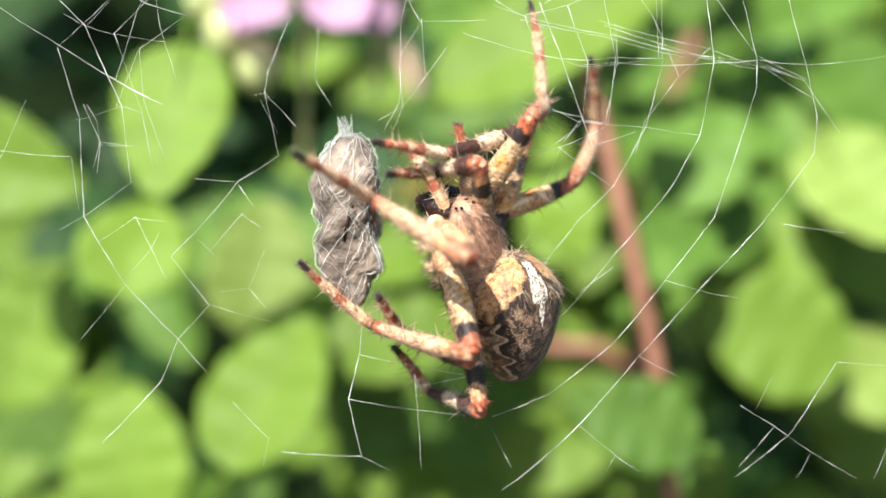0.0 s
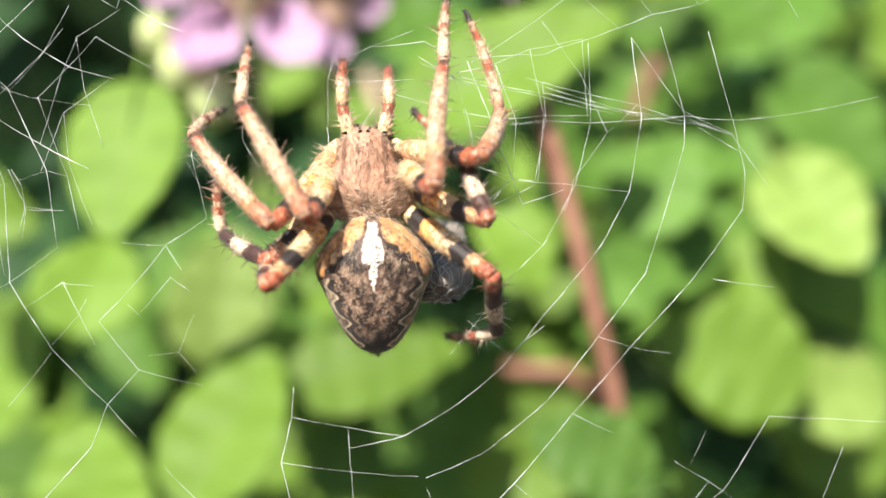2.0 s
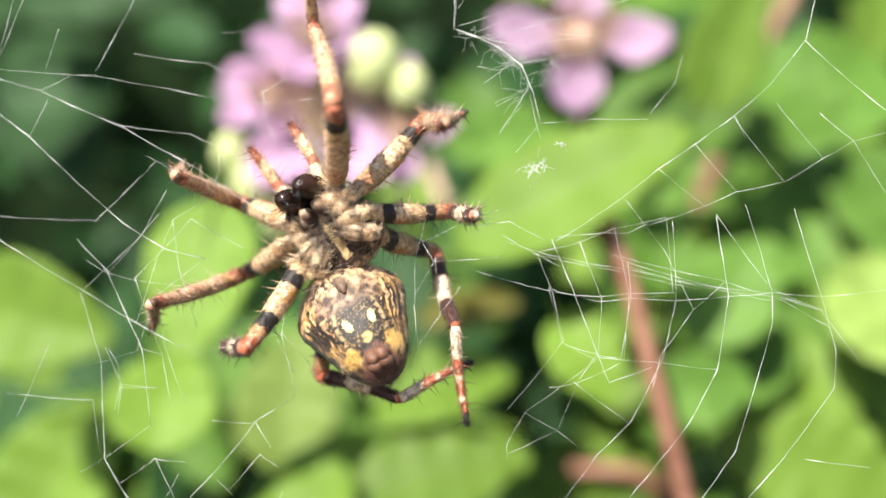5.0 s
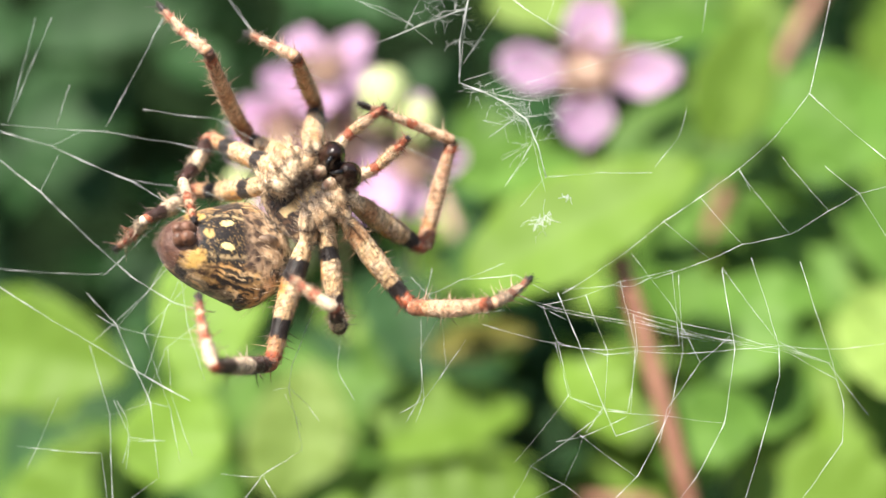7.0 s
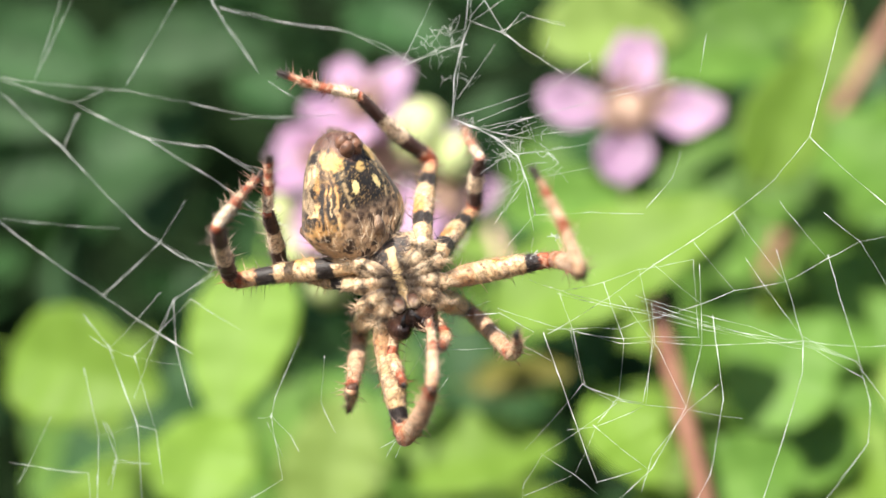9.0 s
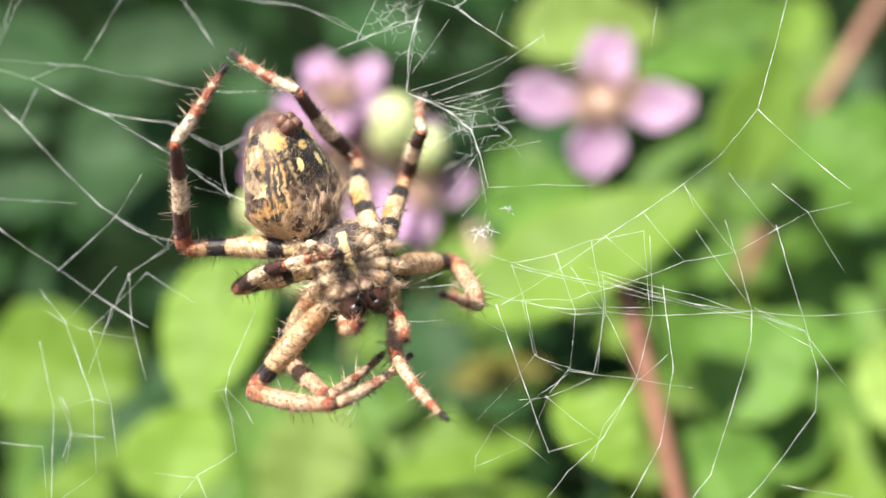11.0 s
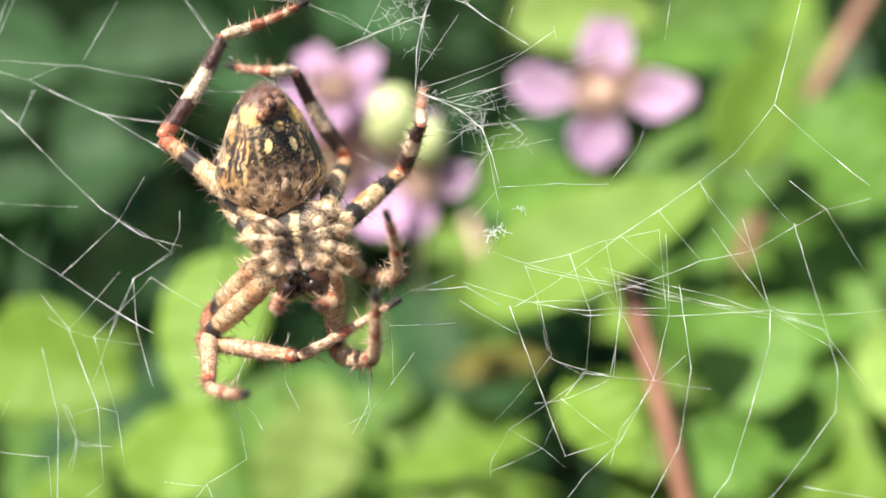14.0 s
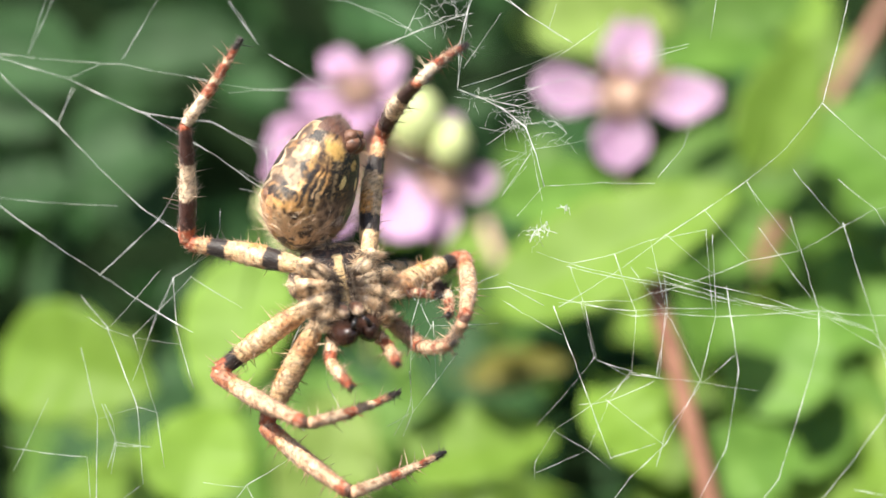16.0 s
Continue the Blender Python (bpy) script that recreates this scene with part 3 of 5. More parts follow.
def silk(parent, name, radius, *pts):
    """One thread through its knots: straight runs with a trace of sag and uneven thickness."""
    rng = random.Random(len(pts) * 7 + int(abs(pts[0][0]) * 10))
    line, radii = [], []
    for a, b in zip(pts, pts[1:]):
        a, b = Vector(a), Vector(b)
        n = max(3, int((b - a).length / 0.7))
        for i in range(n):
            k = i / n
            line.append(a.lerp(b, k) + Vector((0, 0, -0.012 * (b - a).length * 4 * k * (1 - k))) + Vector((rng.gauss(0, 0.012), rng.gauss(0, 0.012), rng.gauss(0, 0.012))))
            radii.append(radius * (0.6 if rng.random() < 0.62 else rng.uniform(0.95, 1.7)))
    line.append(Vector(pts[-1]))
    radii.append(radius)
    bm = bmesh.new()
    tube(bm, line, radii, 4)
    return part(name, bm, SILK, parent)


silk(side_web, "radial_thread", 0.017, (-0.7, -0.5, -27.9), (1.2, -0.4, -26.5), (4.3, -0.8, -23.5), (8.2, -0.6, -19.0), (12.2, -0.2, -14.6), (16.3, -0.2, -10.2), (19.3, -1.0, -5.7), (19.5, -0.9, -3.3), (18.7, -1.0, 0.0), (17.2, -0.7, 5.8))
silk(side_web, "radial_thread", 0.017, (-1.4, -1.1, -22.9), (2.3, -0.6, -21.5), (6.6, -0.5, -18.1), (9.9, -0.8, -13.9), (13.1, -0.4, -9.8), (14.4, -0.5, -5.8), (15.5, -1.1, -1.5), (15.7, -0.5, 0.4), (14.8, -0.8, 3.6), (14.1, -0.7, 6.1))
silk(web, "radial_thread", 0.017, (-6.5, -0.8, -21.0), (-2.8, -0.4, -20.3), (0.7, -0.7, -18.2), (3.4, -0.9, -16.0), (6.8, -0.6, -12.0), (10.2, -0.3, -8.0), (12.0, -0.8, -4.5), (12.8, -0.9, 0.2), (12.2, -0.7, 5.4))
silk(side_web, "radial_thread", 0.017, (0.2, -0.2, -15.1), (4.3, -0.1, -10.0), (6.5, -0.4, -7.8), (8.6, -0.2, -3.9), (9.6, -0.3, 0.1), (9.4, -0.7, 5.1))
silk(side_web, "spiral_thread", 0.0125, (3.1, -1.0, -5.0), (4.3, -0.4, -3.5), (5.9, -0.5, -3.7), (6.6, -0.7, 0.2), (6.4, -0.9, 2.6))
silk(side_web, "bundle_thread", 0.012, (5.8, 0.3, 2.8), (13.1, 0.4, 0.6), (16.2, 0.2, 0.1), (19.0, 0.2, -0.8), (21.5, 0.4, -4.2))
silk(side_web, "bundle_thread", 0.012, (6.5, 0.8, 2.3), (10.7, 0.5, 1.1), (15.8, 0.2, 0.4), (19.1, 0.2, -0.8))
silk(side_web, "bundle_thread", 0.012, (5.5, 0.4, 3.1), (12.5, 0.1, 1.3), (16.5, 0.1, -0.1), (19.6, 0.4, -1.9))
silk(side_web, "spiral_thread", 0.0125, (4.4, -1.0, 0.0), (6.6, -0.6, 0.2), (9.5, -0.7, 0.0), (12.9, -0.4, 0.2), (15.8, -0.4, 0.4), (18.9, -0.4, 0.1), (23.0, -0.4, 0.5), (28.3, -0.7, 1.5))
silk(side_web, "spiral_thread", 0.0125, (2.8, -0.4, -5.2), (6.2, -0.8, -7.8))
silk(side_web, "spiral_thread", 0.0125, (4.3, -0.5, -3.6), (8.5, -0.8, -4.0), (12.0, -0.7, -4.5))
silk(side_web, "spiral_thread", 0.0125, (17.3, -1.0, -10.2), (21.4, -0.9, -10.8))
silk(side_web, "spiral_thread", 0.0125, (10.1, -0.1, -14.0), (12.1, -0.9, -14.6), (14.7, -0.4, -15.1))
silk(side_web, "spiral_thread", 0.0125, (8.3, -0.4, -19.0), (10.9, -0.4, -20.3))
silk(side_web, "radial_thread", 0.017, (14.7, -0.6, -26.9), (18.3, -0.5, -24.0), (21.0, -1.0, -19.2), (24.7, -1.0, -19.4), (28.8, -0.9, -19.7))
silk(side_web, "spiral_thread", 0.0125, (14.8, -0.9, -22.1), (17.0, -1.0, -23.4), (19.6, -1.0, -25.2), (22.7, -0.5, -27.0))
silk(side_web, "radial_thread", 0.017, (25.9, -0.9, -21.3), (24.0, -0.1, -27.1))
silk(side_web, "spiral_thread", 0.0125, (12.3, -0.4, 5.5), (15.6, -0.6, 0.7), (18.9, -0.4, -0.8))
silk(side_web, "spiral_thread", 0.0125, (19.6, -0.8, -25.2), (18.8, -0.2, -27.1))
silk(web, "radial_thread", 0.017, (-29.9, -0.3, 1.1), (-28.5, -0.4, -3.5), (-28.2, -0.6, -9.9), (-25.7, -0.3, -14.3), (-22.1, -0.4, -18.0), (-20.3, -0.4, -20.1))
silk(web, "radial_thread", 0.017, (-30.2, -0.2, 4.7), (-28.0, -0.5, 2.5), (-25.6, -0.7, -2.7), (-25.1, -0.5, -7.7))
silk(web, "spiral_thread", 0.0125, (-27.8, -0.9, 2.4), (-24.3, -0.9, 6.3))
silk(web, "spiral_thread", 0.0125, (-26.2, -0.4, 2.0), (-22.4, -0.3, 5.9), (-18.9, -0.1, 3.9))
silk(web, "radial_thread", 0.017, (-14.6, -0.2, 3.5), (-16.1, -0.6, -0.5), (-16.2, -1.0, -1.8), (-15.4, -0.6, -5.9), (-18.2, -0.2, -7.6), (-19.4, -0.3, -9.2), (-22.5, -0.6, -12.5), (-20.0, -0.6, -15.7), (-22.0, -0.9, -17.9), (-23.1, -0.9, -20.7), (-27.0, -1.0, -24.8))
silk(web, "radial_thread", 0.017, (-15.3, -0.2, -25.5), (-10.0, -0.5, -25.7), (-10.8, -1.0, -21.8), (-10.1, -0.7, -18.9), (-9.9, -1.1, -16.9))
silk(web, "spiral_thread", 0.0125, (-10.8, -0.9, -21.8), (-6.4, -0.4, -22.6), (-1.9, -0.4, -23.0))
silk(web, "spiral_thread", 0.0125, (-10.2, -0.6, -18.9), (-6.5, -0.8, -19.6), (-2.8, -0.4, -20.3))
silk(web, "spiral_thread", 0.0125, (-6.5, -0.1, -19.8), (-6.3, -0.7, -22.6), (-6.0, -1.0, -26.5))
silk(web, "spiral_thread", 0.0125, (-9.9, -1.0, -25.6), (-8.0, -1.0, -26.5))
silk(web, "spiral_thread", 0.0125, (-8.1, -0.1, 5.3), (-6.9, -0.6, 4.1), (-4.7, -0.3, 5.1), (-1.2, -0.9, 5.3), (1.0, -0.8, 4.1))
silk(web, "spiral_thread", 0.0125, (-6.1, -0.4, 3.1), (-6.0, -0.2, 1.3), (-5.8, -0.8, -0.8))
silk(web, "spiral_thread", 0.0125, (-12.7, -1.0, 2.3), (-13.1, -0.2, -0.8), (-11.9, -0.8, -2.7))
silk(side_web, "spiral_thread", 0.0125, (-1.4, -0.4, -23.8), (-0.1, -0.9, -26.3))
silk(fan_web, "frame_thread", 0.022, (-38.6, -0.4, 21.9), (-31.7, -0.3, 19.6), (-26.0, -0.4, 17.0), (-20.8, -0.7, 14.0), (-17.2, -0.4, 11.5), (-15.4, -1.0, 10.8))
silk(fan_web, "spiral_thread", 0.0125, (-38.4, -0.8, 21.6), (-27.7, -0.7, 20.4), (-23.3, -0.2, 19.6), (-17.6, -0.9, 18.3), (-12.7, -0.2, 18.6))
silk(fan_web, "frame_thread", 0.022, (-38.7, -0.3, 21.1), (-36.9, -0.1, 20.1), (-32.2, -0.7, 16.4), (-25.8, -0.9, 10.5), (-22.9, -0.9, 8.7), (-20.3, -0.3, 8.0))
silk(fan_web, "spiral_thread", 0.0125, (-26.1, -0.1, 17.1), (-21.4, -0.4, 16.4), (-17.4, -0.6, 14.5), (-15.6, -0.8, 15.3))
silk(fan_web, "spiral_thread", 0.0125, (-17.5, -0.3, 14.5), (-17.0, -0.2, 11.5))
silk(fan_web, "frame_thread", 0.022, (-37.1, -1.0, 11.6), (-32.4, -0.9, 8.4), (-28.8, -0.3, 6.1), (-24.2, -0.3, 3.3), (-21.9, -0.8, 2.2))
silk(fan_web, "spiral_thread", 0.0125, (-34.4, -0.8, 21.3), (-33.0, -0.7, 24.8), (-31.5, -0.6, 28.4))
silk(fan_web, "spiral_thread", 0.0125, (-34.3, -1.0, 21.3), (-32.8, -0.3, 28.5))
silk(fan_web, "spiral_thread", 0.0125, (-27.7, -0.6, 20.7), (-23.8, -0.3, 28.2))
silk(fan_web, "spiral_thread", 0.0125, (-31.3, -0.9, 19.5), (-29.6, -0.1, 20.6))
silk(fan_web, "spiral_thread", 0.0125, (-32.4, -0.3, 16.5), (-30.9, -0.8, 18.8))
silk(fan_web, "spiral_thread", 0.0125, (-37.7, -0.2, 11.5), (-27.7, -0.4, 10.7))
silk(fan_web, "spiral_thread", 0.0125, (-28.8, -0.3, 6.1), (-24.5, -1.1, 9.6), (-22.8, -1.0, 12.6))
silk(fan_web, "spiral_thread", 0.0125, (-20.5, -0.4, 8.0), (-23.4, -0.8, 5.8), (-23.2, -0.6, 2.5), (-21.7, -0.9, -1.4))
silk(fan_web, "spiral_thread", 0.0125, (-23.7, -0.1, 5.8), (-25.0, -0.6, 2.1))
silk(web, "frame_thread", 0.022, (-22.8, -0.3, 28.4), (-20.7, -1.0, 25.2), (-18.1, -0.6, 21.5))
silk(web, "spiral_thread", 0.0125, (-20.9, -1.0, 26.0), (-16.9, -0.2, 25.2), (-11.9, -0.7, 24.3), (-7.9, -1.0, 22.2), (-6.3, -1.0, 20.8))
silk(web, "frame_thread", 0.022, (-10.3, -0.6, 21.0), (-7.1, -1.0, 22.1), (-4.8, -0.9, 22.9), (-3.7, -0.7, 23.2))
silk(web, "frame_thread", 0.022, (-3.6, -0.6, 27.7), (-3.8, -0.5, 25.0), (-4.3, -0.5, 21.1), (-4.6, -0.7, 18.1))
silk(web, "spiral_thread", 0.0125, (-3.8, -0.5, 25.0), (-1.4, -0.9, 23.9), (1.2, -0.8, 22.1), (2.7, -0.3, 21.3))
silk(web, "spiral_thread", 0.0125, (-3.5, -0.9, 25.0), (-2.2, -0.9, 26.6), (-1.5, -0.9, 27.5))
silk(web, "spiral_thread", 0.0125, (-1.5, -0.6, 24.0), (0.3, -1.1, 24.9), (2.7, -1.1, 24.4))
silk(web, "spiral_thread", 0.0125, (-5.7, -0.6, 27.4), (-7.2, -0.9, 23.7), (-8.2, -0.4, 22.0))
silk(web, "silk_strand", 0.045, (-4.5, -0.3, 18.2), (-2.9, -0.5, 17.5), (-1.7, -0.4, 16.9), (-0.2, -0.7, 15.6), (0.5, -1.1, 13.7), (1.0, -0.7, 11.7))
silk(web, "frame_thread", 0.022, (-4.2, -0.7, 18.0), (-1.2, -0.5, 17.1), (0.7, -1.0, 16.7))
silk(web, "spiral_thread", 0.0125, (-2.9, -0.9, 17.9), (1.2, -0.3, 19.8))
silk(web, "spiral_thread", 0.0125, (-2.9, -0.8, 17.5), (4.6, -0.7, 19.2), (10.1, -0.2, 20.7))
silk(web, "spiral_thread", 0.0125, (-1.7, -0.8, 16.7), (1.6, -1.0, 17.6), (4.6, -0.4, 17.5))
silk(web, "spiral_thread", 0.0125, (-1.0, -0.5, 16.2), (0.1, -0.5, 14.5), (0.9, -1.1, 10.7))
silk(web, "spiral_thread", 0.0125, (-3.1, -0.7, 15.6), (-1.7, -1.1, 15.2), (-0.8, -0.9, 15.6))
silk(web, "spiral_thread", 0.0125, (-2.7, -0.4, 14.5), (-1.0, -1.0, 15.6), (2.7, -0.8, 16.2))
silk(web, "spiral_thread", 0.0125, (0.1, -0.1, 14.0), (-1.7, -0.1, 11.2))
silk(web, "spiral_thread", 0.0125, (1.2, -0.6, 19.8), (4.6, -0.4, 22.1))
silk(web, "radial_thread", 0.017, (1.9, -0.5, 4.0), (6.0, -0.6, 6.6), (8.6, -0.2, 8.6), (13.5, -0.9, 11.9), (16.1, -0.3, 14.1), (18.1, -1.1, 16.7), (20.1, -0.2, 23.7), (21.0, -0.4, 27.0))
silk(web, "spiral_thread", 0.0125, (1.9, -0.7, 4.3), (5.0, -0.4, 4.5), (6.4, -0.6, 4.4), (7.8, -0.3, 5.0))
silk(web, "spiral_thread", 0.0125, (6.4, -1.0, 6.5), (8.9, -0.6, 3.2), (10.7, -0.2, -0.6), (8.5, -0.2, -3.6), (7.8, -0.9, -5.7))
silk(web, "spiral_thread", 0.0125, (8.5, -0.8, 8.6), (11.6, -0.2, 6.1))
silk(web, "radial_thread", 0.017, (7.8, -0.8, 4.9), (11.5, -1.0, 6.1), (13.6, -0.4, 7.0), (16.7, -0.7, 7.6), (19.3, -0.4, 9.1), (21.1, -0.6, 10.1), (23.8, -0.6, 10.8))
silk(web, "spiral_thread", 0.0125, (10.9, -0.7, 10.2), (13.5, -0.8, 7.0))
silk(web, "spiral_thread", 0.0125, (13.6, -0.2, 11.9), (16.7, -0.4, 7.6))
silk(web, "spiral_thread", 0.0125, (16.4, -0.3, 12.7), (19.3, -0.2, 9.1))
silk(web, "spiral_thread", 0.0125, (19.0, -0.8, 11.9), (21.3, -0.2, 10.2), (23.5, -0.2, 6.3))
silk(web, "radial_thread", 0.017, (18.2, -0.6, 16.8), (21.2, -0.5, 13.9), (23.7, -1.0, 11.5))
silk(web, "frame_thread", 0.022, (1.6, -0.3, 4.1), (2.8, -0.9, 0.9), (5.1, -0.6, -5.3))
silk(web, "spiral_thread", 0.0125, (-6.6, -1.0, 5.8), (-7.4, -1.0, 2.9), (-7.5, -0.5, -2.3), (-8.5, -0.6, -4.2))
silk(web, "spiral_thread", 0.0125, (-7.5, -0.4, 0.6), (-6.1, -0.3, 2.9))
silk(web, "spiral_thread", 0.0125, (10.7, -0.1, -0.6), (12.5, -1.0, 1.1))
silk(web, "spiral_thread", 0.0125, (-1.6, -0.5, 4.4), (2.1, -0.5, 2.3))
silk(web, "spiral_thread", 0.0125, (-32.0, -0.4, -2.3), (-34.1, -0.6, -7.0))
silk(web, "spiral_thread", 0.0125, (-28.2, -0.5, -2.6), (-27.2, -0.2, -5.0), (-27.3, -0.6, -7.1))
silk(web, "spiral_thread", 0.0125, (-27.1, -0.6, -5.0), (-24.7, -0.4, -5.3))
silk(web, "spiral_thread", 0.0125, (5.0, -1.0, -5.2), (7.8, -0.7, -4.3))
silk(web, "spiral_thread", 0.0105, (-29.2, -1.0, 3.2), (-27.8, -1.0, 2.4), (-26.0, -1.1, 1.9), (-22.6, -0.9, 1.4))
silk(web, "spiral_thread", 0.0105, (-26.0, -0.9, 2.0), (-24.3, -0.6, -3.1), (-23.7, -0.5, -6.6))
silk(web, "spiral_thread", 0.0105, (-28.8, -0.3, -3.6), (-25.6, -0.6, -2.7), (-24.4, -0.2, -3.1))
silk(web, "spiral_thread", 0.0105, (-25.1, -0.7, -7.7), (-28.3, -0.4, -9.9), (-29.9, -0.5, -10.8))
silk(web, "spiral_thread", 0.0105, (-25.7, -0.5, -14.1), (-23.8, -0.8, -12.1), (-23.4, -0.2, -11.0))
silk(web, "spiral_thread", 0.0105, (-25.7, -0.3, -14.5), (-28.3, -1.0, -17.9))
silk(web, "spiral_thread", 0.0105, (-16.3, -0.6, -1.8), (-15.1, -0.1, -3.1), (-14.2, -1.1, -4.0))
silk(web, "spiral_thread", 0.0105, (-16.2, -0.8, -1.8), (-17.3, -0.4, -2.0))
silk(web, "spiral_thread", 0.0105, (-19.9, -1.1, -15.6), (-15.9, -0.4, -16.8))
silk(web, "spiral_thread", 0.0105, (-20.7, -0.5, -11.4), (-19.7, -0.4, -12.4))
silk(web, "spiral_thread", 0.0105, (-19.3, -0.5, -14.8), (-17.5, -0.2, -14.6), (-16.3, -0.8, -12.1))
silk(web, "spiral_thread", 0.0105, (-17.4, -0.5, -14.6), (-16.2, -1.0, -15.8))
silk(web, "spiral_thread", 0.0105, (-18.5, -0.5, -22.1), (-16.1, -0.7, -24.5), (-16.6, -0.1, -26.5))
silk(web, "spiral_thread", 0.0105, (-18.2, -0.2, -7.6), (-17.0, -1.0, -9.2))
silk(web, "spiral_thread", 0.0105, (-18.0, -1.1, -7.6), (-20.8, -1.0, -7.4))
silk(side_web, "spiral_thread", 0.0105, (6.7, -0.9, -25.4), (4.4, -0.4, -23.6))
silk(side_web, "spiral_thread", 0.0105, (6.2, -0.6, -26.6), (6.7, -0.6, -25.5), (8.4, -0.6, -26.6))
silk(side_web, "spiral_thread", 0.0105, (16.8, -1.1, -20.2), (15.9, -0.7, -22.4))
silk(side_web, "spiral_thread", 0.0105, (17.3, -0.1, -23.7), (15.0, -0.3, -26.3))
silk(web, "spiral_thread", 0.0105, (-6.9, -0.5, 4.1), (-6.2, -0.9, 2.8), (-1.9, -0.2, 3.0))
silk(web, "spiral_thread", 0.0105, (-4.8, -0.7, 5.0), (-1.9, -0.5, 6.1))
silk(side_web, "bundle_thread", 0.012, (-1.5, 0.1, 4.1), (0.7, 0.2, 3.3), (6.9, 0.2, 2.0), (12.6, 0.3, 0.6), (15.7, -0.1, -0.1))
silk(side_web, "bundle_thread", 0.012, (0.4, 0.6, 3.2), (5.8, 0.1, 2.0), (11.3, 0.5, 0.7))
silk(side_web, "spiral_thread", 0.0125, (-3.4, -0.5, 2.1), (1.5, -0.4, 0.7), (4.4, -0.8, 0.3), (6.5, -0.8, 0.5), (9.5, -0.3, 0.5))
silk(side_web, "spiral_thread", 0.0125, (0.6, -0.7, 3.2), (1.5, -0.9, 0.7), (2.3, -0.2, -2.8), (4.4, -1.1, -3.4))
silk(side_web, "spiral_thread", 0.0125, (3.4, -0.2, 3.9), (4.7, -0.8, 0.2), (4.4, -0.7, -3.4))
silk(side_web, "spiral_thread", 0.0125, (5.7, -0.1, 4.8), (6.5, -0.7, 0.5), (6.1, -0.4, -3.8))
silk(side_web, "spiral_thread", 0.0125, (9.0, -0.7, 5.4), (9.4, -0.2, 0.5))
silk(side_web, "spiral_thread", 0.0125, (0.7, -0.4, 3.3), (3.4, -0.6, 3.9), (5.5, -1.0, 4.7), (9.0, -0.7, 5.4))
silk(web, "spiral_thread", 0.0125, (-34.9, -0.6, -5.5), (-28.9, -0.8, -6.0), (-28.5, -0.6, -9.5))
silk(web, "spiral_thread", 0.0125, (-27.1, -0.9, -11.5), (-24.8, -0.6, -9.9), (-22.8, -0.6, -14.0))
silk(web, "spiral_thread", 0.0125, (-24.9, -0.4, -10.0), (-22.9, -0.4, -10.2))
silk(web, "spiral_thread", 0.0125, (-20.0, -0.4, -12.1), (-17.8, -0.7, -9.7), (-16.6, -0.6, -10.6))
silk(side_web, "spiral_thread", 0.009, (2.2, -0.2, -2.6), (-1.5, -0.7, -6.9))
silk(side_web, "spiral_thread", 0.009, (4.3, -0.4, -3.8), (-0.4, -0.1, -7.2), (-1.6, -0.2, -9.2), (-1.6, -0.6, -10.2))
silk(side_web, "spiral_thread", 0.009, (3.0, -0.8, -5.2), (1.7, -0.5, -8.3), (-1.5, -0.4, -9.8))
silk(side_web, "spiral_thread", 0.009, (-0.5, -0.6, -7.1), (1.7, -0.8, -8.3), (3.1, -0.6, -9.5))
silk(side_web, "spiral_thread", 0.009, (1.3, -1.0, 0.9), (2.1, -0.8, -2.6), (4.1, -1.0, -3.7))
silk(side_web, "spiral_thread", 0.009, (1.3, -0.4, 0.9), (4.6, -0.1, -0.0), (8.4, -0.9, 0.3))
silk(side_web, "spiral_thread", 0.009, (1.2, -1.1, -5.5), (3.0, -0.4, -5.3), (5.8, -0.7, -4.0))
silk(side_web, "spiral_thread", 0.009, (6.5, -0.6, -13.1), (3.9, -1.0, -14.9), (1.4, -0.9, -12.7))
silk(web, "strand_thread", 0.013, (-22.2, -0.5, 27.8), (-20.6, -0.7, 25.1), (-19.5, -0.6, 23.7), (-18.2, -0.7, 21.7))
silk(web, "strand_thread", 0.014, (-21.1, -0.7, 26.2), (-18.4, -0.4, 25.7), (-16.9, -0.4, 25.2), (-12.7, -0.8, 24.5), (-9.5, -0.5, 23.4), (-7.6, -0.5, 22.2))
silk(web, "strand_thread", 0.014, (-9.1, -0.9, 21.3), (-7.3, -0.6, 22.1), (-5.5, -0.8, 23.0), (-4.1, -0.6, 23.2))
silk(web, "frame_thread", 0.022, (-3.5, -0.7, 27.3), (-3.5, -0.5, 24.8), (-4.0, -0.7, 23.4), (-4.5, -0.8, 21.0), (-4.6, -0.7, 18.1))
silk(web, "strand_thread", 0.013, (0.1, -0.8, 27.2), (-3.5, -0.7, 24.7))
silk(web, "strand_thread", 0.015, (-2.9, -0.4, 26.8), (-1.2, -0.8, 23.9), (-0.1, -0.7, 25.3), (1.2, -0.6, 24.8), (2.8, -0.4, 24.4))
silk(web, "strand_thread", 0.014, (-1.2, -0.8, 23.9), (1.5, -0.6, 21.9), (2.8, -0.8, 21.0))
silk(web, "strand_thread", 0.012, (1.8, -0.8, 23.6), (1.3, -0.8, 22.0))
silk(web, "strand_thread", 0.012, (-1.8, -0.9, 23.1), (-4.3, -0.6, 19.5))
silk(web, "strand_thread", 0.012, (-4.3, -0.8, 18.3), (-0.8, -0.6, 19.4), (2.2, -0.9, 20.5))
silk(web, "strand_thread", 0.012, (-2.9, -0.8, 17.2), (-0.2, -0.4, 18.0), (2.2, -0.5, 18.8))
silk(web, "strand_thread", 0.012, (-2.1, -0.5, 16.6), (1.3, -0.9, 17.0), (4.6, -0.6, 17.5), (5.0, -0.7, 16.5))
